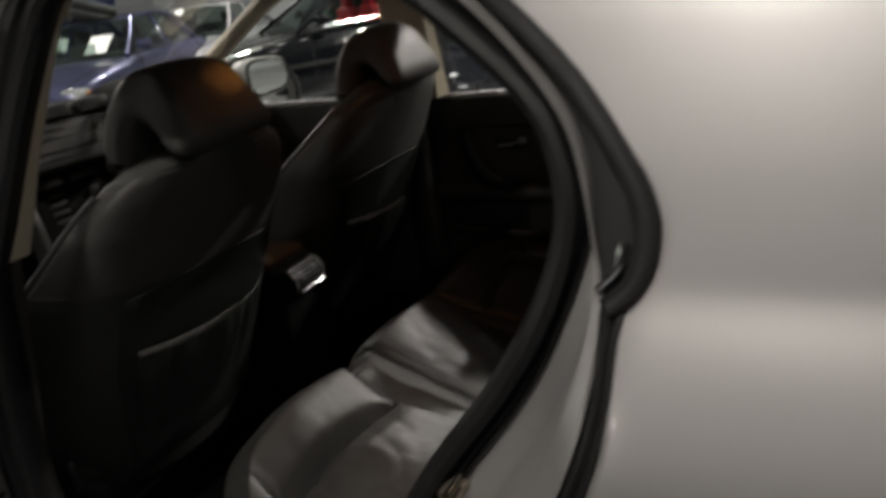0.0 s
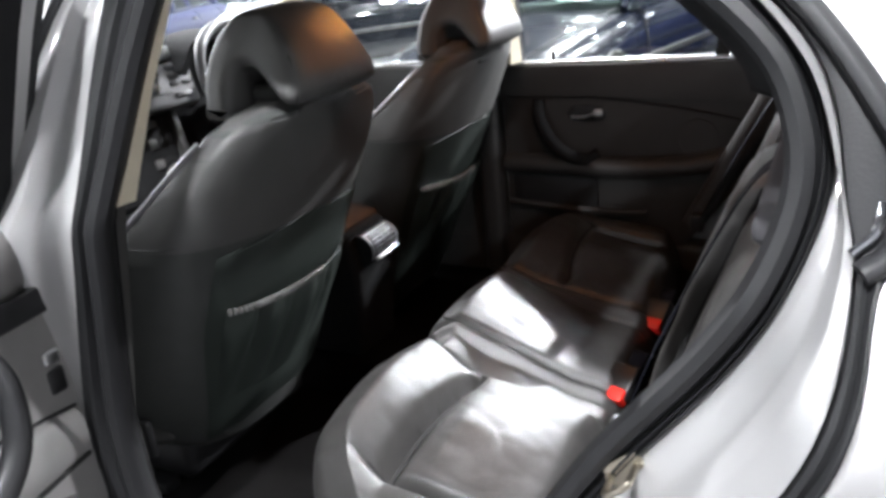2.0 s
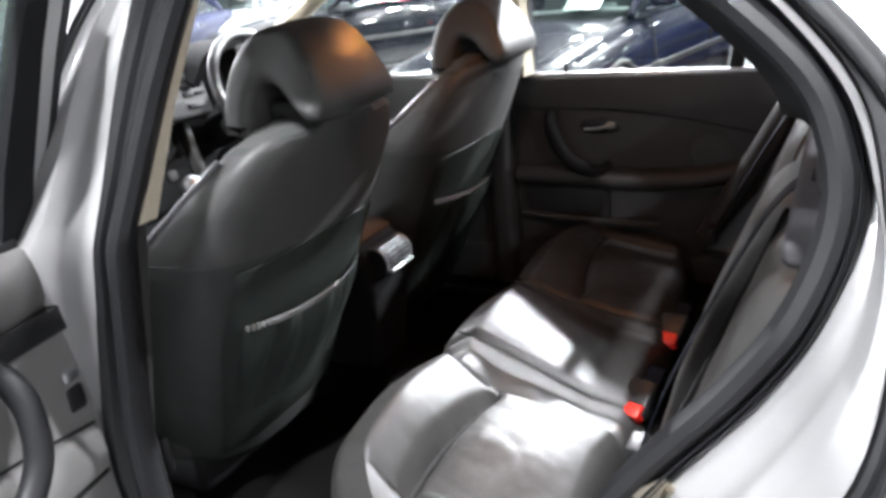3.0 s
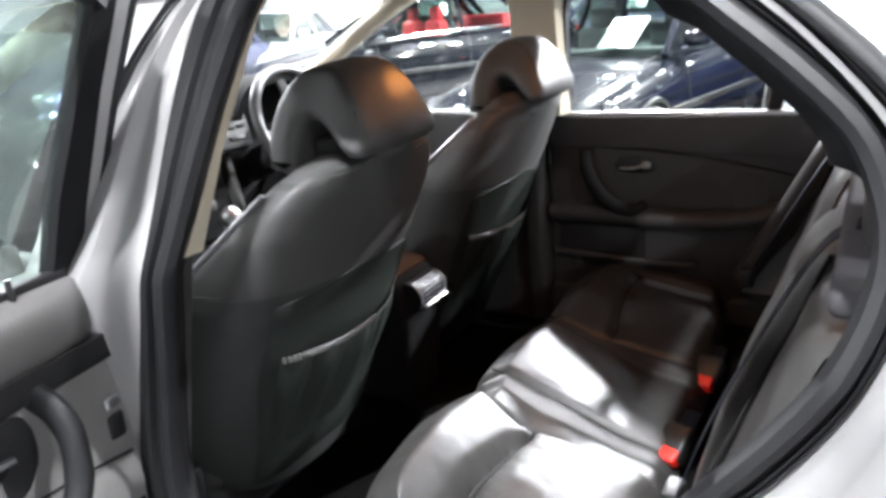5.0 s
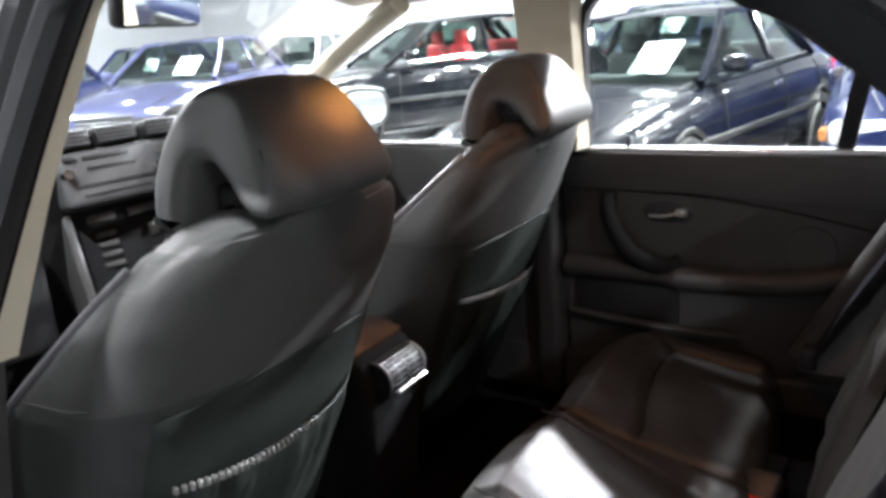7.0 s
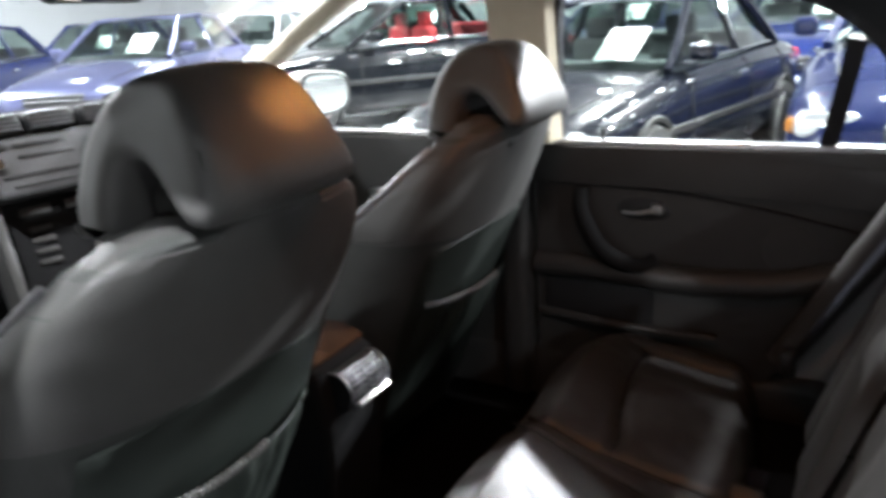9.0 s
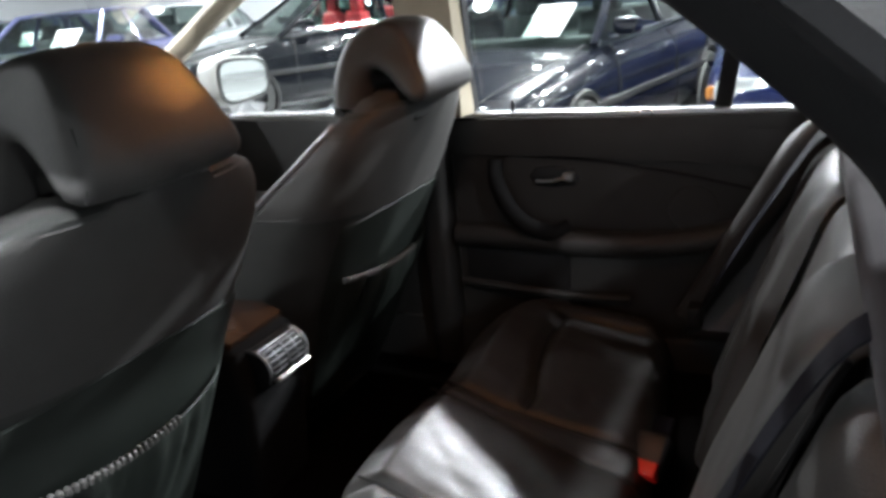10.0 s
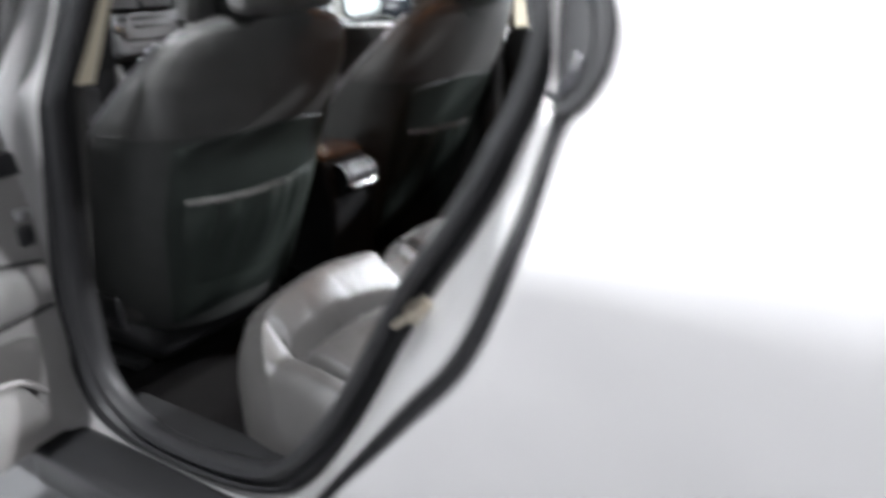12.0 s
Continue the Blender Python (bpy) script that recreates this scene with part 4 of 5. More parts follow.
for y0, y1, z, h in ((-0.12, -0.01, 0.032, 0.010), (-0.115, 0.0, 0.008, 0.009), (-0.155, 0.10, -0.030, 0.009), (-0.14, 0.02, -0.052, 0.006)):
    part("radio_slot", solid((0.014, y0, z - h / 2), (0.0215, y1, z + h / 2), 0.002, 2, tilt), BLACK, dash)
for y, z, w, h in ((0.115, 0.035, 0.028, 0.012), (0.115, 0.012, 0.028, 0.012), (0.115, -0.011, 0.028, 0.012), (0.155, 0.035, 0.028, 0.012), (0.155, 0.012, 0.028, 0.012), (0.155, -0.011, 0.028, 0.012), (0.13, -0.045, 0.05, 0.014), (-0.15, 0.034, 0.03, 0.014)):
    part("dash_button", solid((0.016, y - w / 2, z - h / 2), (0.026, y + w / 2, z + h / 2), 0.003, 2, tilt), BLACK, dash)
for y, z in ((0.055, 0.025), (0.045, -0.015), (-0.165, 0.0)):
    bm = cylinder(bmesh.new(), (0.014, y, z), (0.034, y, z), 0.013, 0.011, 18)
    bmesh.ops.transform(bm, matrix=tilt, verts=bm.verts)
    part("dash_knob", bm, CHROME, dash, "bright rotary knob")
up = pose(-0.92, 0.06, 1.078, 0, -10, -10)
for y0, y1 in ((-0.17, -0.075), (-0.06, 0.035), (0.06, 0.15)):
    part("dash_vent", solid((-0.03, y0, -0.020), (0.020, y1, 0.020), 0.006, 2, up), BLACK, dash)
    for k in range(4):
        part("dash_vent_slat", solid((0.016, y0 + 0.005, -0.014 + 0.009 * k), (0.023, y1 - 0.005, -0.011 + 0.009 * k), 0.0008, 1, up), DASH, dash)
low = pose(-0.945, 0.06, 0.80, 0, -14, -8)
part("heater_panel", solid((-0.05, -0.13, -0.13), (0.008, 0.14, 0.115), 0.014, 3, low), DASH_TOP, dash, "black heater panel")
for y, z, w, h in ((-0.06, 0.085, 0.07, 0.02), (0.05, 0.085, 0.09, 0.02), (-0.06, 0.045, 0.05, 0.012), (-0.06, 0.02, 0.05, 0.012), (-0.06, -0.005, 0.05, 0.012), (-0.06, -0.03, 0.05, 0.012), (0.06, 0.03, 0.03, 0.03), (0.06, -0.03, 0.03, 0.03)):
    part("dash_button", solid((0.006, y - w / 2, z - h / 2), (0.016, y + w / 2, z + h / 2), 0.003, 2, low), PLASTIC, dash)
for y in (-0.145, 0.155):
    part("stack_edge", solid((-0.05, y - 0.012, -0.20), (0.03, y + 0.012, 0.12), 0.008, 2, low), PLASTIC, dash, "grey edge of the centre stack")
part("instrument_hood", sweep(bmesh.new(), catmull([(-0.90, 0.21, 1.03), (-0.88, 0.26, 1.095), (-0.87, 0.38, 1.115), (-0.88, 0.50, 1.095), (-0.90, 0.56, 1.03)], 24), [(-0.012, -0.10), (0.012, -0.10), (0.012, 0.06), (-0.012, 0.06)], up=(1, 0, 0)), DASH_TOP, dash)
part("glovebox", solid((-0.99, -0.62, 0.62), (-0.95, -0.16, 0.86), 0.02), DASH_TOP, dash)
wheel = part("steering_wheel", tube([pose(-0.74, 0.38, 0.965, 0, 66, 0) @ Vector((0.19 * math.cos(a), 0.19 * math.sin(a), 0)) for a in [2 * math.pi * i / 48 for i in range(48)]], 0.016, 12, True), DASH, car, "steering wheel with grey leather rim")
wm = pose(-0.74, 0.38, 0.965, 0, 66, 0)
bm = solid((-0.06, -0.08, -0.04), (0.07, 0.08, 0.0), 0.03, 4, wm)
for a in (0, 180, 90):
    box(bm, (0.04, -0.018, -0.02), (0.185, 0.018, -0.006), 0.006, 2, wm @ pose(0, 0, 0, 0, 0, a + 90))
part("wheel_hub", bm, PLASTIC, wheel)
part("steering_column", cylinder(bmesh.new(), (-0.76, 0.38, 0.92), (-1.0, 0.38, 0.83), 0.05), BLACK, wheel)

console = part("centre_console", prism([(-1.0, 0.36), (-1.0, 0.68), (-0.72, 0.62), (-0.50, 0.60), (-0.40, 0.68), (-0.195, 0.692), (-0.15, 0.672), (-0.135, 0.565), (-0.16, 0.36)], "y", -0.09, 0.086, 0.02), DASH_TOP, car, "dark centre console")
part("console_lid", prism([(-0.42, 0.682), (-0.40, 0.70), (-0.205, 0.708), (-0.162, 0.692), (-0.168, 0.68), (-0.235, 0.682)], "y", -0.080, 0.074, 0.006), WOOD, console, "glossy walnut console lid")
vm = pose(-0.122, 0.002, 0.644, 0, -32, 0)
VENT = mat("vent_metal", (0.09, 0.09, 0.094), 0.5, metal=1.0, grain=0.1)
VENT_BRIGHT = mat("brushed_vent_metal", (0.24, 0.24, 0.25), 0.45, metal=1.0, grain=0.1)


def barrel(y0, y1, r, a0, a1, n=14, cx=-0.026):
    """A stretch of the vent barrel's skin between two angles."""
    rows = []
    for k in range(n + 1):
        a = radians(a0 + (a1 - a0) * k / n)
        rows.append([vm @ Vector((cx + r * math.cos(a), y0 + (y1 - y0) * j / 2, r * math.sin(a))) for j in range(3)])
    return rings(bmesh.new(), rows, closed=False)


bm = bmesh.new()
cylinder(bm, vm @ Vector((-0.026, -0.058, 0)), vm @ Vector((-0.026, 0.058, 0)), 0.036, 0.036, 36)
part("vent_housing", bm, DASH_TOP, console, "dark vent barrel")
part("vent_roll", barrel(-0.052, 0.052, 0.0385, 40, 100), PLASTIC, console, "dark satin vent roll")
for s in (-1, 1):
    path = [vm @ Vector((-0.026 + 0.0385 * math.cos(radians(a)), s * 0.056, 0.0385 * math.sin(radians(a)))) for a in range(-62, 122, 8)]
    part("vent_bezel", tube(path, 0.0030, 8), VENT_BRIGHT, console, "bright metal vent bezel")
for a in (38, 104):
    path = [vm @ Vector((-0.026 + 0.039 * math.cos(radians(a)), y, 0.039 * math.sin(radians(a)))) for y in (-0.054, 0, 0.054)]
    part("vent_trim", tube(path, 0.0016, 6), VENT_BRIGHT, console)
for k in range(5):
    a = 27 - 17 * k
    for y0, y1 in ((-0.048, -0.005), (0.005, 0.048)):
        part("vent_slat", solid((0.0335, y0, -0.0016), (0.0395, y1, 0.0016), 0.0006, 1, vm @ Matrix.Translation((-0.026, 0, 0)) @ pose(0, 0, 0, 0, -a, 0)), VENT, console)
for y in (-0.0265, 0.0, 0.0265):
    part("vent_divider", barrel(y - 0.0022, y + 0.0022, 0.0392, -40, 38, 8), VENT, console)
part("ashtray_handle", solid((-0.006, -0.050, -0.041), (0.008, 0.050, -0.032), 0.004, 3, vm), ALU, console, "bright metal handle bar")
bm = tube([(-0.74, 0.0, 0.60), (-0.735, 0.0, 0.70), (-0.73, 0.0, 0.75)], 0.012)
lever = part("gear_lever", bm, BLACK, console)
bm = bmesh.new()
bmesh.ops.create_uvsphere(bm, u_segments=20, v_segments=12, radius=0.03, matrix=pose(-0.728, 0.0, 0.785))
part("gear_knob", bm, ALU, lever, "pale metal gear knob")
part("handbrake", tube(catmull([(-0.45, -0.06, 0.62), (-0.55, -0.06, 0.68), (-0.66, -0.06, 0.70)], 10), 0.016), PLASTIC, console)
for x, z, y, d in ((0.26, 1.382, 0.0, 1), (-0.42, 1.372, 0.0, 1)):
    dome = part("dome_lamp", solid((x - 0.08, y - 0.06, z - 0.02), (x + 0.08, y + 0.06, z + 0.02), 0.015), PLASTIC, car)
    part("lens", solid((x - 0.05, y - 0.04, z - 0.028), (x + 0.05, y + 0.04, z - 0.018), 0.006), DOME_GLOW, dome, "warm glowing lens")
im = pose(-0.66, 0.02, 1.335, 0, 10, 8)
rv = part("rear_view_mirror", solid((-0.02, -0.12, -0.035), (0.015, 0.12, 0.035), 0.015, 3, im), BLACK, car, "black interior mirror")
part("mirror_glass", solid((0.0155, -0.108, -0.027), (0.018, 0.108, 0.027), 0.0005, 1, im), MIRROR, rv)


# ---------------------------------------------------------------- front seats
def headrest(parent, dz):
    outer = [(-0.100, 1.040), (-0.103, 1.085), (-0.094, 1.135), (-0.070, 1.178), (-0.034, 1.203), (0.006, 1.208), (0.040, 1.194), (0.066, 1.160), (0.085, 1.122), (0.096, 1.096), (0.093, 1.074), (0.078, 1.063)]
    inner = [(0.062, 1.065), (0.044, 1.080), (0.016, 1.110), (-0.008, 1.124), (-0.030, 1.116), (-0.041, 1.086), (-0.043, 1.034)]
    prof = [(p.x, p.z + dz) for p in catmull([(x, 0, z) for x, z in outer], 28) + catmull([(x, 0, z) for x, z in inner], 18)]
    n = len(prof)
    bm = bmesh.new()
    rows = []
    for y, g in ((-0.141, -0.022), (-0.1395, -0.014), (-0.134, -0.0065), (-0.126, -0.002), (-0.115, 0.0), (-0.09, 0.001), (-0.05, 0.003), (0.0, 0.004), (0.05, 0.003), (0.09, 0.001), (0.115, 0.0), (0.126, -0.002), (0.134, -0.0065), (0.1395, -0.014), (0.141, -0.022)):
        row = []
        for i, (x, z) in enumerate(prof):
            a, b = Vector(prof[i - 1]), Vector(prof[(i + 1) % n])
            d = b - a
            nrm = Vector((-d.y, d.x)).normalized()
            tap = 1 - 0.33 * max(0.0, min(1.0, (z - dz - 1.06) / 0.15)) ** 1.25
            row.append((x + nrm.x * g, y * 0.9 * tap - 0.016, z + nrm.y * g))
        rows.append(row)
    rings(bm, rows, True, True)
    hr = part("headrest", bm, LEATHER_SIDE, parent, "arched leather headrest")
    part("headrest_core", solid((-0.05, -0.085, 1.02 + dz), (0.045, 0.06, 1.088 + dz), 0.012), SEAT_BACK, hr)
    for s in (-1, 1):
        path = catmull([(0.086, s * 0.116 - 0.016, 1.068 + dz), (0.0885, s * 0.113 - 0.016, 1.088 + dz), (0.083, s * 0.107 - 0.016, 1.110 + dz), (0.071, s * 0.100 - 0.016, 1.138 + dz)], 16)
        part("headrest_seam", tube(path, 0.0016, 6), SEAM, hr)
    for y in (-0.06, 0.06):
        part("headrest_post", cylinder(bmesh.new(), (-0.02, y, 0.98), (0.0, y, 1.06 + dz), 0.007), CHROME, hr)
    return hr


BACK = ((0.38, 0.18, 0.18), (0.41, 0.225, 0.27), (0.48, 0.262, 0.36), (0.58, 0.276, 0.38), (0.68, 0.28, 0.36), (0.78, 0.278, 0.31), (0.82, 0.278, 0.275), (0.88, 0.276, 0.215), (0.95, 0.264, 0.145), (1.00, 0.240, 0.105), (1.035, 0.208, 0.085), (1.055, 0.16, 0.07), (1.062, 0.10, 0.06))


def rear_x(z):
    return -0.10 + (z - 0.695) * 0.40


def back_size(z):
    zs = [b[0] for b in BACK]
    return float(np.interp(z, zs, [b[1] for b in BACK])), float(np.interp(z, zs, [b[2] for b in BACK]))


def back_ring(z, a):
    """A point of the backrest's skin at a height and an angle; 0 faces the rear bench."""
    hw, front = back_size(z)
    c, s = math.cos(a), math.sin(a)
    e = 0.74 if c > 0 else 0.36
    c2, s2 = math.copysign(abs(c) ** e, c), math.copysign(abs(s) ** e, s)
    dish = 0.016 * (1 - s2 * s2) if c2 > 0 else 0.022 * (1 - s2 * s2)
    return Vector((rear_x(z) - (0.012 if z > 1.05 else 0) - front / 2 + c2 * front / 2 + dish, s2 * hw, z))


def back_x(y, z):
    """The rear face of the backrest at a place across and a height."""
    hw, front = back_size(z)
    u = min(0.999, abs(y) / hw)
    return rear_x(z) - (0.012 if z > 1.05 else 0) - front / 2 + front / 2 * (1 - u ** 2.703) ** 0.37 + 0.016 * (1 - u * u)


PLEAT = []


def pleat_mesh():
    """One pleat of the ruched elastic, shared by all."""
    if not PLEAT:
        me = bpy.data.meshes.new("elastic_pleat")
        b = solid((-0.005, -0.0036, -0.006), (0.005, 0.0036, 0.007), 0.0025, 1)
        b.to_mesh(me)
        b.free()
        me.materials.append(LEATHER_SIDE)
        PLEAT.append(me)
    return PLEAT[0]


def front_seat(y, dz, label):
    seat = thing("front_seat", label, "car seat", "front seats", at=pose(0, y, 0))
    NR = 64
    zs = [0.38, 0.39, 0.41, 0.44] + [0.48 + 0.025 * i for i in range(21)] + [1.0, 1.015, 1.035, 1.047, 1.055, 1.060, 1.062]
    rows = [[back_ring(z, 2 * math.pi * i / NR) for i in range(NR)] for z in zs]
    back = part("backrest", rings(bmesh.new(), rows, True, True), SEAT_BACK, seat, "", 50)

    def rx(yy, z, k=0.0):
        return back_x(yy, z) + k
    # lighter leather cover drawn over the shoulders, hemmed above the rear panel
    rows = []
    for k in range(22):
        row = []
        for i in range(120):
            a = 2 * math.pi * i / 120
            drop = max(0.0, min(1.0, (-0.1 - math.cos(a)) / 0.4))
            hem = 0.842 + 0.010 * math.sin(a) ** 2 - 0.40 * drop * drop * (3 - 2 * drop)
            z = hem + (1.0615 - hem) * max(0, k - 2) / 19
            p = back_ring(z, a)
            axis = Vector((rear_x(z) - back_size(z)[1] / 2, 0, z))
            out = p - axis
            out.z = 0
            p = p + out.normalized() * ((-0.003, 0.0012, 0.0032)[k] if k < 3 else 0.0032) * (1.0 if k == 0 else max(0.25, min(1.0, 2.2 * math.cos(a))))
            row.append(p + Vector((0, 0, 0.002 * max(0, k - 19))))
        rows.append(row)
    part("shoulder_cover", rings(bmesh.new(), rows, True, False), LEATHER_SIDE, seat, "charcoal leather cover over the shoulders", 50)
    # inset rear panel below the cross seam
    rows = []
    for i, z in enumerate((0.842, 0.838, 0.81, 0.78, 0.74, 0.70, 0.66, 0.62, 0.58, 0.54, 0.50, 0.46, 0.43, 0.42)):
        w = 0.215 - 0.03 * max(0.0, 0.68 - z) / 0.2
        rows.append([(rx(-w + 2 * w * j / 24, z) + (0.0011 if 0 < j < 24 and 0 < i < 13 else -0.002), -w + 2 * w * j / 24, z - 0.016 * ((j - 12) / 12) ** 2) for j in range(25)])
    part("back_panel", rings(bmesh.new(), rows, closed=False), BACK_PANEL, seat, "smooth dark back panel")
    # pocket with gathered top
    rows = []
    PN = 46
    for i in range(15):
        v = i / 14
        z = 0.708 - 0.20 * v
        row = []
        for j in range(PN + 1):
            u = j / PN
            yy = -0.185 + 0.36 * u
            fold = 0.022 * (abs(math.sin(u * 13 + 1.1 * math.sin(u * 5) + 0.9 * v)) ** 0.6 - 0.6 + 0.2 * math.sin(u * 47 + 2) * (1 - v)) * min(1.0, 0.35 + 4 * v) * math.exp(-1.5 * v) * (1 if 0.03 < u < 0.97 else 0)
            bag = 0.024 * math.sin(math.pi * min(1, 0.25 + 0.75 * v)) * math.sin(math.pi * u) ** 0.6
            row.append((rx(yy, z) + 0.006 + bag * (0.4 + 0.6 * (1 - v)) + fold, yy, z + 0.010 * u - 0.010 * math.sin(math.pi * u)))
        rows.append(row)
    pocket = part("pocket", rings(bmesh.new(), rows, closed=False), BACK_PANEL, seat, "gathered map pocket")
    def lip_at(u):
        yy = -0.185 + 0.36 * u
        z = 0.706 + 0.010 * u - 0.010 * math.sin(math.pi * u)
        bag = 0.024 * math.sin(math.pi * 0.25) * math.sin(math.pi * u) ** 0.6
        return Vector((rx(yy, z) + 0.008 + bag, yy, z))
    for j in range(26):
        ob = new("elastic_pleat", pleat_mesh())
        ob.parent = pocket
        ob.matrix_basis = Matrix.Translation(lip_at((j + 0.5) / 40))
    part("pocket_hem", tube([lip_at(0.65 + 0.35 * k / 12) for k in range(13)], 0.0016, 6), BACK_PANEL, pocket)
    # stitched seams on the shoulders and bolsters
    for s in (-1, 1):
        path = [back_ring(0.862 - 0.02 * k / 16, s * (1.25 + 1.1 * k / 16)) + Vector((0, s * 0.0006, 0)) for k in range(17)]
        part("bolster_seam", tube(path, 0.0018, 6), STITCH, back)
        path = [back_ring(z, s * 1.97) + Vector((0, s * 0.004, 0)) for z in [0.74 + 0.28 * k / 30 for k in range(31)]]
        part("bolster_piping", tube(path, 0.006, 8), PIPING, back, "piping painted pale as a lit edge")
    headrest(seat, dz)
    # squab and base
    part("seat_cushion", solid((-0.74, -0.255, 0.40), (-0.26, 0.255, 0.56), 0.06, 5), LEATHER_SIDE, seat)
    part("seat_base", solid((-0.66, -0.20, 0.30), (-0.28, 0.20, 0.42), 0.03), BLACK, seat)
    for s in (-1, 1):
        part("seat_rail", solid((-0.72, s * 0.20 - 0.02, 0.272), (-0.34, s * 0.20 + 0.02, 0.300), 0.006), BLACK, seat)
    part("recliner_cover", solid((-0.40, -0.280, 0.42), (-0.27, -0.262, 0.50), 0.01), BLACK, seat)
    return seat


front_seat(-0.36, 0.0, "charcoal leather front seat with gathered rear pocket")
front_seat(0.38, -0.02, "charcoal leather driver seat beside the closed door")

# ---------------------------------------------------------------- rear bench
bench = thing("rear_seat", "grey leather rear bench with sewn panels", "car seat")


NEAR_GROOVE, NEAR_SEAM, FAR_SEAM, FAR_GROOVE = -0.27, -0.175, 0.09, 0.155
REAR_END = 0.505


def bench_front(d):
    """Front edge of the cushion at a distance from the centre line; it sweeps back at the outer corners."""
    return 0.070 - 0.012 * min(1.0, max(0.0, (d - 0.25) / 0.15)) + (0.11 * ((d - 0.55) / 0.15) ** 2.2 if d > 0.55 else 0.0)


def groove(d, w=0.010):
    return math.exp(-(d / w) ** 2)


def cross_x(d):
    """Where the seam across an outer cushion runs; it bends back towards the middle."""
    u = min(1.0, max(0.0, (d - 0.22) / 0.38))
    return 0.222 + 0.05 * (1 - u) ** 2.2


def bench_top(x, y):
    d = abs(y)
    outer = float(np.interp(x, (0.08, 0.11, 0.135, 0.165, 0.20, 0.228, 0.26, 0.36, 0.50, 0.64), (0.556, 0.566, 0.562, 0.545, 0.515, 0.492, 0.490, 0.472, 0.44, 0.40)))
    inner = float(np.interp(x, (0.08, 0.12, 0.16, 0.25, 0.40, 0.50, 0.64), (0.545, 0.556, 0.548, 0.512, 0.45, 0.43, 0.40)))
    if y > 0:
        outer = outer * 0.35 + 0.65 * float(np.interp(x, (0.08, 0.12, 0.20, 0.36, 0.50, 0.64), (0.520, 0.528, 0.512, 0.474, 0.455, 0.42)))
    inward = (y - FAR_SEAM) / 0.07 if y > 0 else (NEAR_SEAM - y) / 0.10
    t = min(1.0, max(0.0, inward))
    t = t * t * (3 - 2 * t)
    z = inner + (outer - inner) * t - 0.02 * max(0.0, d - 0.45) / 0.2
    z += 0.012 * max(0.0, 1 - ((y + 0.06) / 0.14) ** 2)
    g = max(groove(y - NEAR_GROOVE, 0.010), groove(y - FAR_GROOVE, 0.009), 0.4 * groove(y - NEAR_SEAM, 0.006), 0.4 * groove(y - FAR_SEAM, 0.006))
    lo = -NEAR_GROOVE if y < 0 else FAR_GROOVE
    if lo < d < 0.607:
        u = (d - lo) / (0.607 - lo)
        puff = math.sin(math.pi * u) ** 0.6
        cx = cross_x(d)
        g = max(g, groove(x - cx, 0.013) * min(1, (d - lo) / 0.03))
        z += (0.016 if y < 0 else 0.004) * puff * (min(1, (x - cx) / 0.06) if x > cx else 1.0)
    g = max(g, groove(d - 0.607 - 0.02 * max(0.0, x - 0.2), 0.009) * min(1.0, max(0.0, (x - 0.15) / 0.12)))
    if d > 0.607:
        z += 0.020 * math.sin(math.pi * min(1, (d - 0.607) / 0.10)) * min(1.0, max(0.0, (x - 0.14) / 0.22))
    if d > 0.655:
        z -= 0.085 * ((d - 0.655) / 0.06) ** 2.2
    if NEAR_GROOVE < y < NEAR_SEAM:
        z -= 0.026 * min(1.0, (NEAR_SEAM - y) / 0.03)
    end = 0.45 - 0.12 * max(0.0, y - 0.2)
    if x > end:
        z -= 0.06 * ((x - end) / 0.055) ** 3
    wr = 0.0022 * noise.noise(Vector((x * 9, y * 16, 1.3))) + 0.0022 * (abs(noise.noise(Vector((x * 8 + y * 12, y * 6 - x * 4, 4.2)))) ** 0.6 - 0.4) + 0.0010 * (abs(noise.noise(Vector((x * 22 - y * 9, y * 17 + x * 6, 9.1)))) ** 0.5 - 0.4) + 0.0008 * noise.noise(Vector((x * 40, y * 40, 7)))
    return z - (0.036 if y < 0.05 else 0.013) * g + wr * (1 - g)


def bench_part(name, y0, y1, ny):
    rows = []
    for j in range(ny + 1):
        y = y0 + (y1 - y0) * j / ny
        d = abs(y)
        xf = bench_front(d)
        row = []
        cr = xf + 0.085
        for i in range(58):
            x = REAR_END + (cr - REAR_END) * i / 57
            row.append((x, y + 0.01, bench_top(x, y)))
        zt = bench_top(cr, y)
        soft = 0.003 * noise.noise(Vector((y * 9, 2.2, 0)))
        for i in range(1, 9):
            row.append((cr - 0.05 * i / 8, y + 0.01, zt - 0.028 * (i / 8) ** 1.15 + soft * math.sin(math.pi * i / 8)))
        for i in range(1, 13):
            a = math.pi / 2 * i / 12
            row.append((cr - 0.05 - 0.035 * math.sin(a), y + 0.01, zt - 0.028 - 0.055 * (1 - math.cos(a)) - 0.018 * math.sin(a)))
        for i in range(1, 9):
            row.append((xf + 0.004 * i + 0.0012 * i * i, y + 0.01, zt - 0.101 - 0.026 * i))
        rows.append(row)
    # the outer side turns down to the base
    if y0 < -0.5:
        rows = [[(x, y - 0.004, min(z, 0.27)) for x, y, z in rows[0]], [(x, y - 0.004, z - 0.02) for x, y, z in rows[0]]] + rows
    if y1 > 0.5:
        rows = rows + [[(x, y + 0.004, z - 0.02) for x, y, z in rows[-1]], [(x, y + 0.004, min(z, 0.27)) for x, y, z in rows[-1]]]
    return part(name, rings(bmesh.new(), rows, closed=False), LEATHER, bench, "", 60)


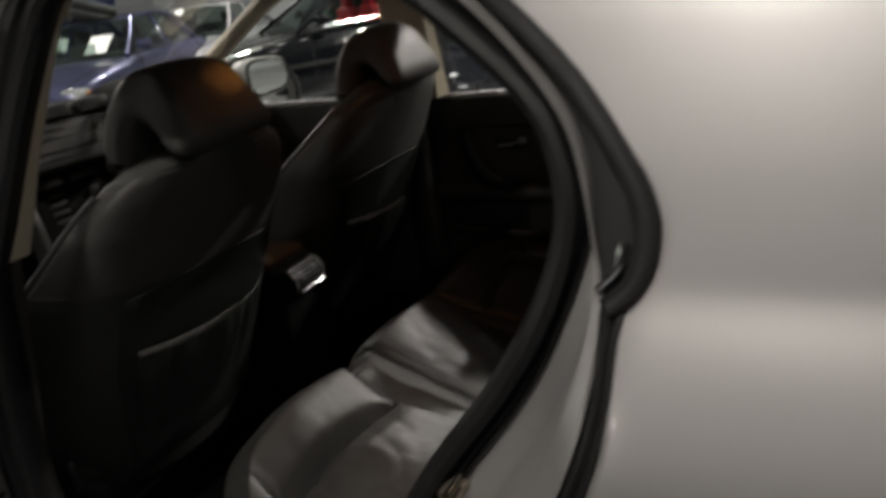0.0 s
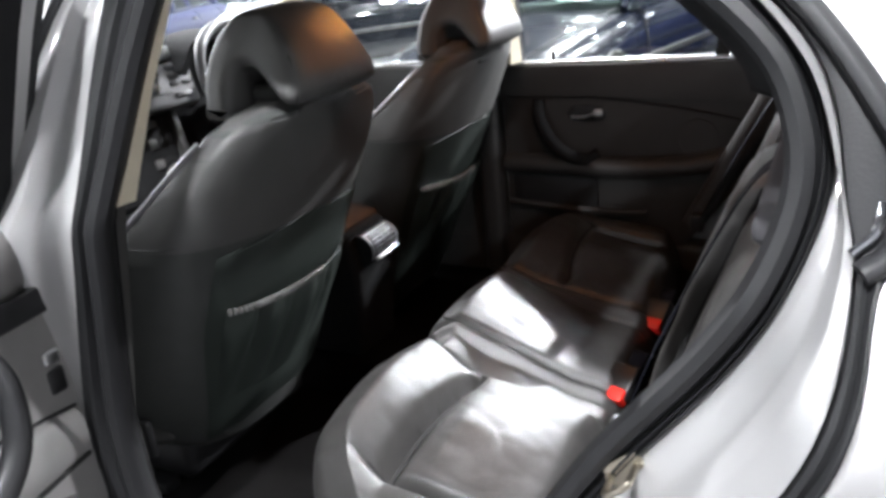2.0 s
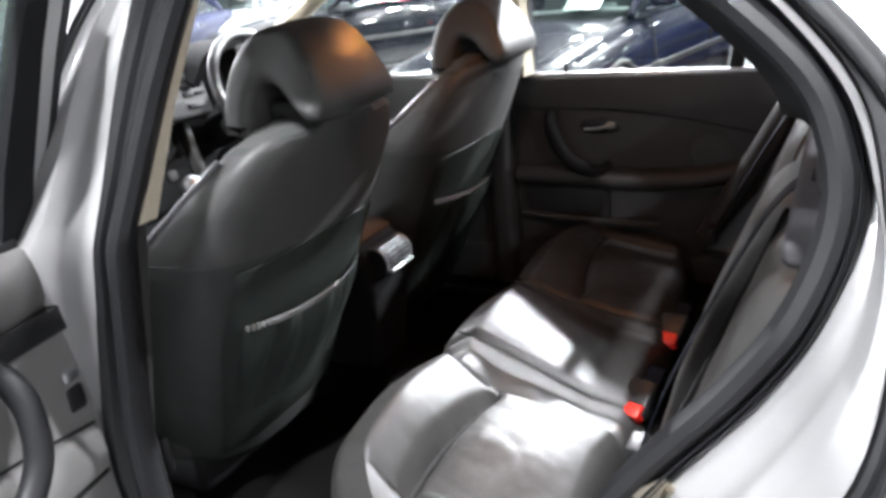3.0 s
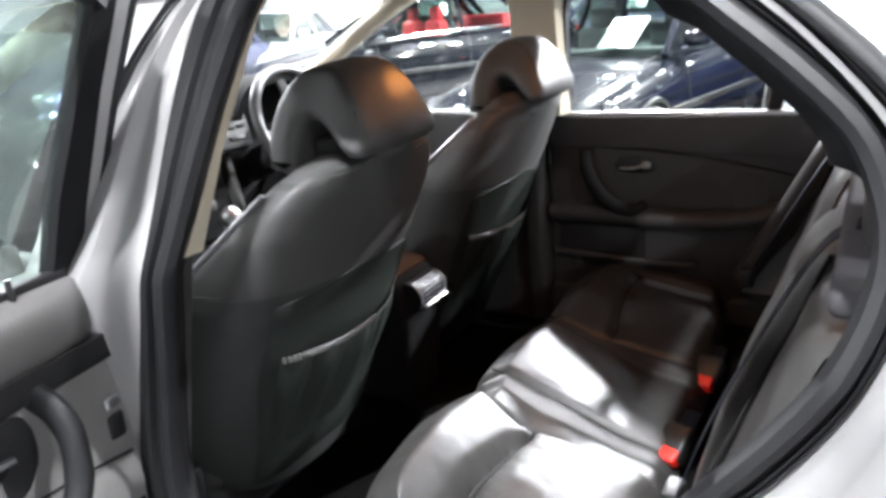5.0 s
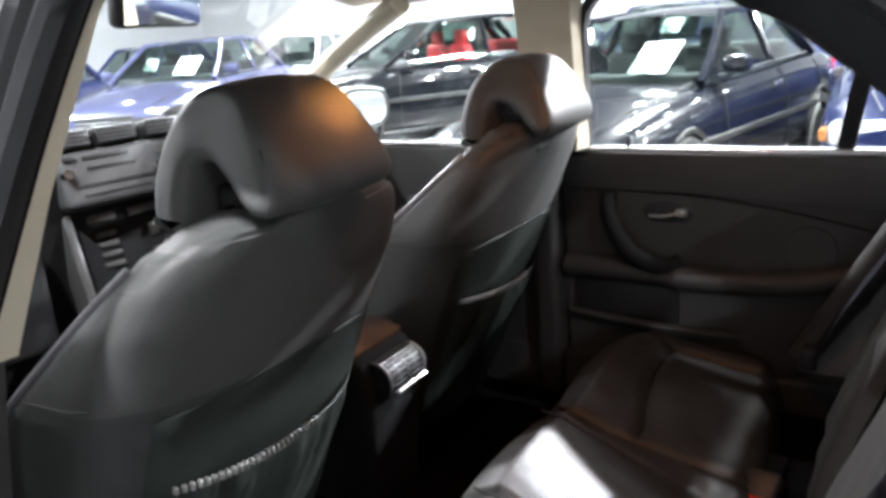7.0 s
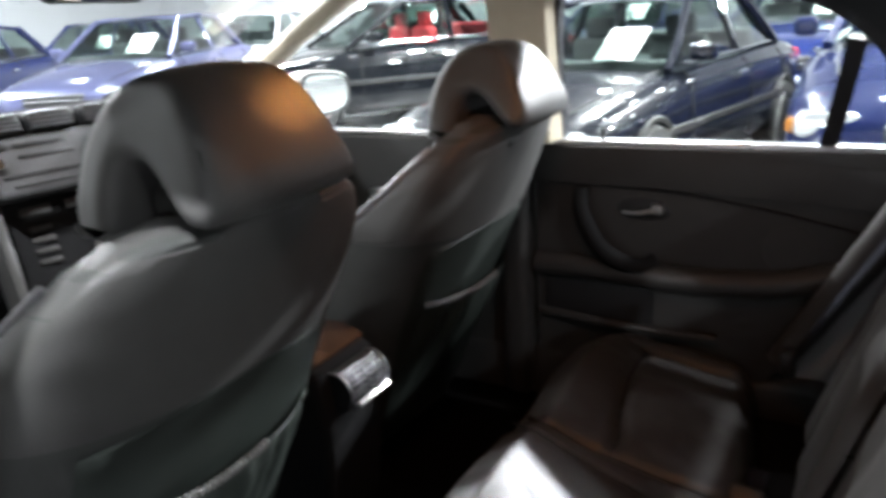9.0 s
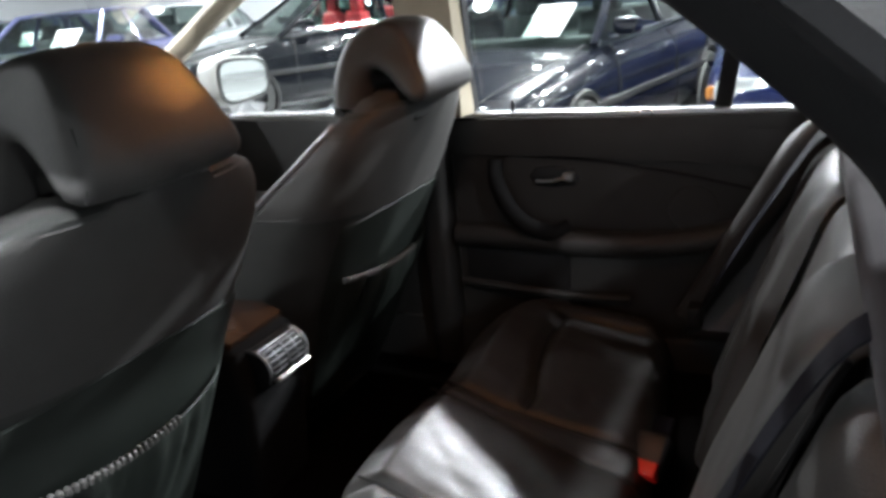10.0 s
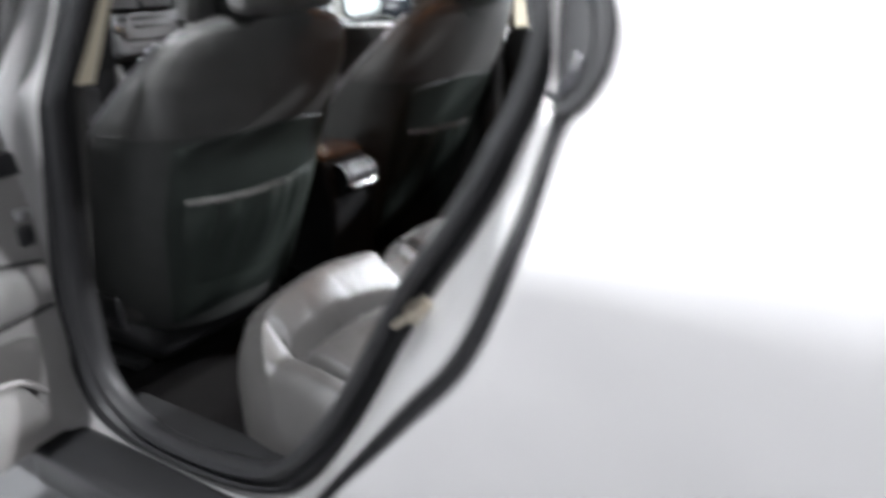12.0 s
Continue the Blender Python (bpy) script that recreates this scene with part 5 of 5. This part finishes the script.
bench_part("near_cushion", -0.715, NEAR_GROOVE, 90)
bench_part("centre_cushion", NEAR_GROOVE, FAR_GROOVE, 80)
bench_part("far_cushion", FAR_GROOVE, 0.69, 90)
for y, r in ((NEAR_GROOVE, 0.0042), (FAR_GROOVE, 0.0042), (NEAR_SEAM, 0.0022), (FAR_SEAM, 0.0022)):
    path = [Vector((0.12 + 0.36 * i / 30, 0.01 + y, bench_top(0.12 + 0.36 * i / 30, y) + 0.001)) for i in range(31)]
    part("cushion_seam", tube(path, r, 6), SEAM, bench)
for s, lo in ((-1, 0.27), (1, 0.155)):
    ds = [lo + (0.60 - lo) * i / 30 for i in range(31)]
    path = [Vector((cross_x(d), 0.01 + s * d, bench_top(cross_x(d), s * d) + 0.001)) for d in ds]
    part("cross_seam", tube(path, 0.004 if s < 0 else 0.002, 6), SEAM, bench)
    path = [Vector((x, 0.01 + s * (0.607 + 0.02 * max(0.0, x - 0.2)), bench_top(x, s * (0.607 + 0.02 * max(0.0, x - 0.2))) + 0.001)) for x in [0.19 + 0.29 * i / 30 for i in range(31)]]
    part("bolster_seam", tube(path, 0.003, 6), SEAM, bench)


def backrest_panel(name, y0, y1, proud, seed, top=0.945, seat_x=0.585, low=0.42, material=LEATHER):
    """A padded upright panel of the bench, standing proud of its neighbours and rolled over at the top."""
    bm = bmesh.new()
    rows = []
    nv = 30
    for i in range(nv + 1):
        v = i / nv
        row = []
        for j in range(17):
            u = j / 16
            edge = (1 - abs(2 * u - 1) ** 7) ** 0.5
            belly = 0.55 + 0.45 * math.sin(math.pi * min(1.0, 0.15 + v * 0.8))
            y = y0 + (y1 - y0) * u
            zz = low + (top - low) * v
            x = seat_x + (0.765 - 0.585) * v * 0.98
            roll = max(0.0, (v - 0.86) / 0.14)
            q = noise.noise(Vector((zz * 11 + seed, y * 15, 3.1)))
            x -= (proud * edge * belly + 0.004 * q * edge) * (1 - 0.9 * roll ** 3)
            x += 0.045 * roll ** 2.4
            zz += 0.010 * edge * roll - 0.016 * roll ** 4
            row.append((x, y, zz))
        rows.append(row)
    back = [(x + 0.10, y, z) for x, y, z in rows[-1]]
    rows = [[(0.70, y, z) for x, y, z in rows[0]]] + rows + [back]
    rings(bm, rows, closed=False)
    return part(name, bm, material, bench, "", 60)


backrest_panel("near_insert", -0.335, -0.105, 0.046, 21)
backrest_panel("near_bolster", -0.62, -0.345, 0.030, 26, 0.935, 0.60)
backrest_panel("centre_backrest", -0.100, 0.165, 0.012, 44, 0.94, 0.60)
backrest_panel("far_insert", 0.175, 0.43, 0.026, 33, 0.94)
backrest_panel("far_bolster", 0.438, 0.56, 0.024, 37, 0.93)
part("panel_seam", tube([(0.575 + 0.175 * i / 20, -0.341, 0.47 + 0.44 * i / 20) for i in range(21)], 0.004, 6), SEAM, bench)
# the rolled side beside the far door
rows = []
for k in range(25):
    v = k / 24
    c = Vector((0.50 + 0.245 * v, 0.625 - 0.075 * v, 0.50 + 0.445 * v))
    r = 0.029 * (0.8 + 0.35 * v) * (1 if k < 22 else (0.92, 0.75, 0.4)[k - 22])
    rows.append([c + Vector((r * 1.1 * math.cos(2 * math.pi * j / 14), r * 0.9 * math.sin(2 * math.pi * j / 14), -0.5 * r * math.cos(2 * math.pi * j / 14))) for j in range(14)])
part("side_roll", rings(bmesh.new(), rows, True, True), LEATHER, bench, "grey rolled edge of the backrest", 60)
part("bench_base", solid((0.16, -0.63, 0.262), (0.66, 0.65, 0.36), 0.03), CARPET, bench)
for y, top in ((0.36, 1.075), (-0.36, 1.05)):
    part("rear_headrest", solid((0.785, y - 0.13, 0.955), (0.875, y + 0.13, top), 0.035, 5), LEATHER, bench, "low rear headrest")


def buckle(x, y, z, turn):
    b = thing("belt_buckle", "black seat belt buckle with a red release button", "buckle", "rear belt buckles", at=pose(x, y, z, 0, -35, turn))
    part("buckle_case", solid((-0.02, -0.03, -0.03), (0.055, 0.03, 0.012), 0.008), BLACK, b)
    part("release_button", solid((-0.030, -0.026, -0.012), (-0.002, 0.026, 0.020), 0.004), RED, b, "red release button")
    part("buckle_strap", solid((0.05, -0.018, -0.024), (0.10, 0.018, -0.016), 0.003), BELT_BLACK, b)


buckle(0.492, 0.165, 0.425, 78)
buckle(0.485, -0.14, 0.42, 72)


def belt(name, path, width, label, cloth):
    b = thing(name, label, "seat belt", "rear seat belts")
    pts = catmull(path, 30)
    part("webbing", sweep(bmesh.new(), pts, [(-width / 2, -0.0012), (-width / 2, 0.0012), (width / 2, 0.0012), (width / 2, -0.0012)], up=(-1, 0, 0.4)), cloth, b)
    e = pts[-1]
    part("belt_anchor", solid((e.x - 0.02, e.y - 0.028, e.z - 0.03), (e.x + 0.012, e.y + 0.028, e.z + 0.02), 0.006), BLACK, b)
    part("belt_guide", solid((pts[0].x - 0.012, pts[0].y - 0.035, pts[0].z - 0.012), (pts[0].x + 0.03, pts[0].y + 0.035, pts[0].z + 0.02), 0.008), PLASTIC, b)


belt("seat_belt", [(0.768, 0.455, 0.965), (0.722, 0.470, 0.915), (0.625, 0.520, 0.735), (0.525, 0.585, 0.53)], 0.056, "black seat belt hanging beside the far door", BELT_BLACK)
belt("seat_belt", [(0.80, -0.365, 0.975), (0.742, -0.366, 0.935), (0.672, -0.366, 0.80), (0.595, -0.362, 0.62), (0.545, -0.35, 0.47)], 0.05, "dark navy seat belt lying on the rear backrest", BELT_BLACK)


# ---------------------------------------------------------------- parked cars
TYRE = mat("tyre_rubber", (0.02, 0.02, 0.02), 0.8, grain=0.2)
LENS = mat("headlamp_lens", (0.75, 0.78, 0.8), 0.08, metal=0.7, coat=1.0)
AMBER = mat("amber_lens", (0.3, 0.11, 0.02), 0.2, coat=1.0)
SEATS_DARK = mat("dark_cabin", (0.03, 0.03, 0.035), 0.7, grain=0.2)
SEATS_RED = mat("red_cabin", (0.45, 0.02, 0.03), 0.6, grain=0.15)


def parked_car(label, paint, m, cabin=None, estate=False):
    c = thing("parked_car", label, "car", "parked cars", at=m)
    st = ((2.22, 0.60, 0.34, 0.60), (2.12, 0.74, 0.26, 0.68), (1.85, 0.83, 0.22, 0.76), (1.35, 0.87, 0.21, 0.84), (0.85, 0.885, 0.20, 0.90), (0.0, 0.89, 0.20, 0.93), (-1.0, 0.885, 0.20, 0.96), (-1.7, 0.86, 0.22, 0.97), (-2.1, 0.78, 0.28, 0.94), (-2.24, 0.66, 0.36, 0.86))
    rows = []
    for q in catmull([(x, hw, z0) for x, hw, z0, z1 in st], 46):
        z1 = float(np.interp(-q.x, [-k[0] for k in st], [k[3] for k in st]))
        x, hw, z0 = q
        h = z1 - z0
        half = catmull([(0, 0, z0), (0, hw * 0.80, z0), (0, hw * 0.965, z0 + 0.06 * h), (0, hw, z0 + 0.33 * h), (0, hw * 0.985, z0 + 0.60 * h), (0, hw * 0.988, z0 + 0.70 * h), (0, hw * 0.955, z0 + 0.88 * h), (0, hw * 0.87, z0 + 0.965 * h), (0, hw * 0.5, z1 + 0.012), (0, 0, z1 + 0.02)], 22)
        rows.append([(x, p.y, p.z) for p in half] + [(x, -p.y, p.z) for p in reversed(half[1:-1])])
    part("body", rings(bmesh.new(), rows, True, True), paint, c, "", 55)
    for s in (-1, 1):
        for x0 in (0.78, -0.43, -1.30):
            part("door_gap", tube([(x0, s * 0.889, 0.30), (x0 - 0.01, s * 0.886, 0.62), (x0 - 0.02, s * 0.86, 0.84), (x0 - 0.02, s * 0.80, 0.915)], 0.005, 6), SEAM, c)
        for x0 in (1.38, -1.35):
            ring = [[(x0 + r * math.cos(math.pi * k / 20), s * yy, 0.315 + r * math.sin(math.pi * k / 20)) for k in range(-3, 24)] for r, yy in ((0.33, 0.80), (0.335, 0.886), (0.365, 0.896), (0.375, 0.880))]
            part("wheel_arch", rings(bmesh.new(), ring, closed=False), SEAM, c)
        part("bonnet_gap", tube([(0.86, s * 0.66, 0.918), (1.35, s * 0.64, 0.862), (1.85, s * 0.58, 0.782), (2.06, s * 0.52, 0.715)], 0.005, 6), SEAM, c)
    part("wiper", tube([(0.90, -0.45, 0.925), (0.84, 0.0, 0.955), (0.80, 0.35, 0.965)], 0.008, 6), BLACK, c)
    tail = -1.95 if estate else -1.62
    rr = -1.75 if estate else -1.05
    roof = [[(x, y * hw, z - 0.05 * abs(y) ** 3) for y in (-1, -0.8, -0.4, 0, 0.4, 0.8, 1)] for x, hw, z in ((0.12, 0.555, 1.375), (-0.1, 0.57, 1.415), (-0.5, 0.575, 1.435), (rr + 0.3, 0.57, 1.42), (rr, 0.55, 1.38))]
    part("roof", rings(bmesh.new(), roof, closed=False), paint, c)
    def quad(name, pts, material, label=""):
        b = bmesh.new()
        b.faces.new([b.verts.new(p) for p in pts])
        ob = part(name, b, material, c, label)
        return ob
    quad("windscreen", [(0.86, -0.70, 0.92), (0.92, 0, 0.93), (0.86, 0.70, 0.92), (0.14, 0.54, 1.36), (0.12, 0, 1.395), (0.14, -0.54, 1.36)], CAR_PANE)
    quad("rear_window", [(tail, -0.66, 0.98), (tail, 0.66, 0.98), (rr, 0.53, 1.36), (rr, -0.53, 1.36)], CAR_PANE)
    for s in (-1, 1):
        quad("side_window", [(0.62, s * 0.735, 0.95), (-0.40, s * 0.745, 0.965), (-0.40, s * 0.565, 1.375), (0.10, s * 0.55, 1.345)], CAR_PANE)
        quad("side_window", [(-0.46, s * 0.745, 0.965), (tail + 0.35, s * 0.73, 0.98), (rr - 0.02, s * 0.56, 1.33), (-0.46, s * 0.565, 1.375)], CAR_PANE)
        b = tube([(0.88, s * 0.735, 0.91), (0.5, s * 0.66, 1.13), (0.12, s * 0.555, 1.37)], 0.032, 8)
        tube([(-0.43, s * 0.75, 0.95), (-0.43, s * 0.57, 1.38)], 0.03, 8, bm=b)
        tube([(tail + 0.12, s * 0.715, 0.96), ((tail + rr) / 2 + 0.1, s * 0.65, 1.17), (rr, s * 0.55, 1.37)], 0.055, 8, bm=b)
        tube([(0.12, s * 0.555, 1.37), (-0.5, s * 0.575, 1.40), (rr, s * 0.55, 1.37)], 0.028, 8, bm=b)
        part("window_pillar", b, paint, c)
        b = tube([(0.75, s * 0.752, 0.945), (-0.4, s * 0.762, 0.962), (tail + 0.3, s * 0.745, 0.975)], 0.009, 6)
        part("belt_moulding", b, CHROME, c)
        mm = part("door_mirror", solid((0.52, s * 0.80 - 0.02, 0.96), (0.66, s * 0.80 + s * 0.16, 1.08), 0.035, 4), paint, c)
        part("side_moulding", solid((1.2, s * 0.885 - 0.012, 0.52), (-1.2, s * 0.885 + 0.012, 0.575), 0.008), RUBBER, c)
        part("headlamp", solid((1.98, s * 0.60 - 0.15, 0.55), (2.17, s * 0.60 + 0.15, 0.68), 0.045, 4, None), LENS, c, "clear headlamp")
        part("indicator", solid((2.0, s * 0.765 - 0.03, 0.565), (2.10, s * 0.765 + 0.02, 0.64), 0.02, 3), AMBER, c)
        part("tail_lamp", solid((-2.2, s * 0.66 - 0.12, 0.72), (-2.10, s * 0.66 + 0.10, 0.86), 0.02, 3), mat("tail_lens", (0.4, 0.01, 0.01), 0.15, coat=1.0) if "tail_lens" not in bpy.data.materials else bpy.data.materials["tail_lens"], c)
        part("door_handle", solid((-0.28, s * 0.89 - 0.012, 0.80), (-0.12, s * 0.89 + 0.016, 0.83), 0.008), CHROME, c)
        for x in (1.38, -1.35):
            b = bmesh.new()
            rows = []
            for k in range(32):
                a = 2 * math.pi * k / 32
                rows.append([(x + r * math.cos(a), s * yy, 0.315 + r * math.sin(a)) for r, yy in ((0.22, 0.72), (0.30, 0.71), (0.315, 0.74), (0.315, 0.86), (0.30, 0.90), (0.22, 0.895))])
            w = part("wheel", rings(b, rows, True, False, True), TYRE, c)
            b = bmesh.new()
            cylinder(b, (x, s * 0.80, 0.315), (x, s * 0.85, 0.315), 0.225, 0.22, 28)
            for k in range(5):
                box(b, (-0.03, -0.02, 0.03), (0.03, 0.012, 0.215), 0.008, 1, pose(x, s * 0.875, 0.315, 0, 72 * k, 0))
            cylinder(b, (x, s * 0.86, 0.315), (x, s * 0.895, 0.315), 0.05, 0.04, 16)
            part("rim", b, ALU, w)
    part("grille", solid((2.12, -0.36, 0.50), (2.235, 0.36, 0.64), 0.03), BLACK, c)
    part("grille_bar", solid((2.22, -0.33, 0.565), (2.245, 0.33, 0.58), 0.004), CHROME, c)
    part("bumper", solid((2.05, -0.70, 0.32), (2.28, 0.70, 0.47), 0.06, 4), paint, c)
    part("number_plate", solid((2.28, -0.26, 0.36), (2.29, 0.26, 0.45), 0.003), PAPER, c)
    cloth = cabin or SEATS_DARK
    part("dashboard", solid((0.55, -0.66, 0.80), (0.80, 0.66, 0.97), 0.04), SEATS_DARK, c)
    for s in (-1, 1):
        part("front_seat", solid((-0.32, s * 0.36 - 0.24, 0.62), (-0.18, s * 0.36 + 0.24, 1.10), 0.06, 3), cloth, c)
        part("headrest", solid((-0.31, s * 0.36 - 0.12, 1.095), (-0.22, s * 0.36 + 0.12, 1.26), 0.03, 3), cloth, c)
    part("rear_seat", solid((-1.22, -0.64, 0.66), (-1.06, 0.64, 1.10), 0.05, 3), cloth, c)
    return c


for s in (-1, 1):
    for x in (1.32, -1.40):
        rows = []
        for k in range(32):
            a = 2 * math.pi * k / 32
            rows.append([(x + r * math.cos(a), s * yy, 0.315 + r * math.sin(a)) for r, yy in ((0.22, 0.66), (0.30, 0.65), (0.315, 0.68), (0.315, 0.80), (0.30, 0.83), (0.22, 0.82))])
        w = part("wheel", rings(bmesh.new(), rows, True, False, True), TYRE, car)
        part("rim", cylinder(bmesh.new(), (x, s * 0.74, 0.315), (x, s * 0.80, 0.315), 0.222, 0.215, 28), ALU, w)


def sheet(m):
    ob = tagged(part("price_sheet", solid((-0.19, -0.15, 0), (0.19, 0.15, 0.004)), PAPER), "blank white price sheet on a windscreen", "paper sheet", "price sheets")
    ob.matrix_basis = m
    return ob


def paint(name, base, metal=0.0):
    return mat(name, base, 0.3, metal, grain=0.04, scale=6, coat=1.0, spec=0.05)


P_BLACK, P_NAVY, P_BLUE, P_GREY, P_WHITE, P_SILVER = paint("black_paint", (0.004, 0.0045, 0.006)), paint("navy_paint", (0.004, 0.005, 0.0095)), paint("blue_paint", (0.006, 0.010, 0.042)), paint("grey_paint", (0.06, 0.065, 0.13), 0.5), paint("white_paint", (0.75, 0.76, 0.76), 0.0), paint("pale_silver_paint", (0.32, 0.33, 0.35), 0.5)


def stand(x, y, heading):
    return pose(x, y, 0, 0, 0, heading)


ON_SCREEN = pose(0.62, 0.28, 1.075, 0, 32, 0) @ pose(0, 0, 0.012)
for args in (("dark navy parked hatchback with a sheet behind its windscreen", P_NAVY, stand(-0.99, 4.72, -100) @ Matrix.Scale(0.9, 4), None, False),
             ("black parked saloon with red seats", P_BLACK, stand(-4.6, 7.3, -125), SEATS_RED, False),
             ("blue parked estate car facing the aisle", P_BLUE, stand(-0.1, 9.5, -94), None, True),
             ("bright blue parked saloon", P_BLUE, stand(1.12, 5.25, -92), None, False),
             ("blue-grey parked saloon with a sheet in its windscreen", P_GREY, stand(-7.9, 6.35, -68), None, False),
             ("blue parked saloon in the back row", P_BLUE, stand(-10.6, 5.2, -62), None, False),
             ("dark parked saloon by the wall", P_NAVY, stand(-13.0, 3.4, -50), None, False),
             ("blue parked saloon with a white sheet inside", P_BLUE, stand(-11.4, 8.5, -60), None, False),
             ("white parked saloon near the wall", P_WHITE, stand(-13.7, 6.7, -55), None, False),
             ("blue-grey parked estate car", P_GREY, stand(-2.7, 11.2, -95), None, True),
             ("silver parked saloon between darker cars", P_SILVER, stand(-8.7, 9.3, -70), None, False),
             ("dark parked saloon in the second row", P_NAVY, stand(-6.3, 10.6, -80), None, False),
             ("black parked saloon in the far row", P_BLACK, stand(2.9, 9.4, -92), None, False)):
    parked_car(*args)
    if "sheet" in args[0] or "blue" in args[0]:
        sheet(args[2] @ ON_SCREEN)
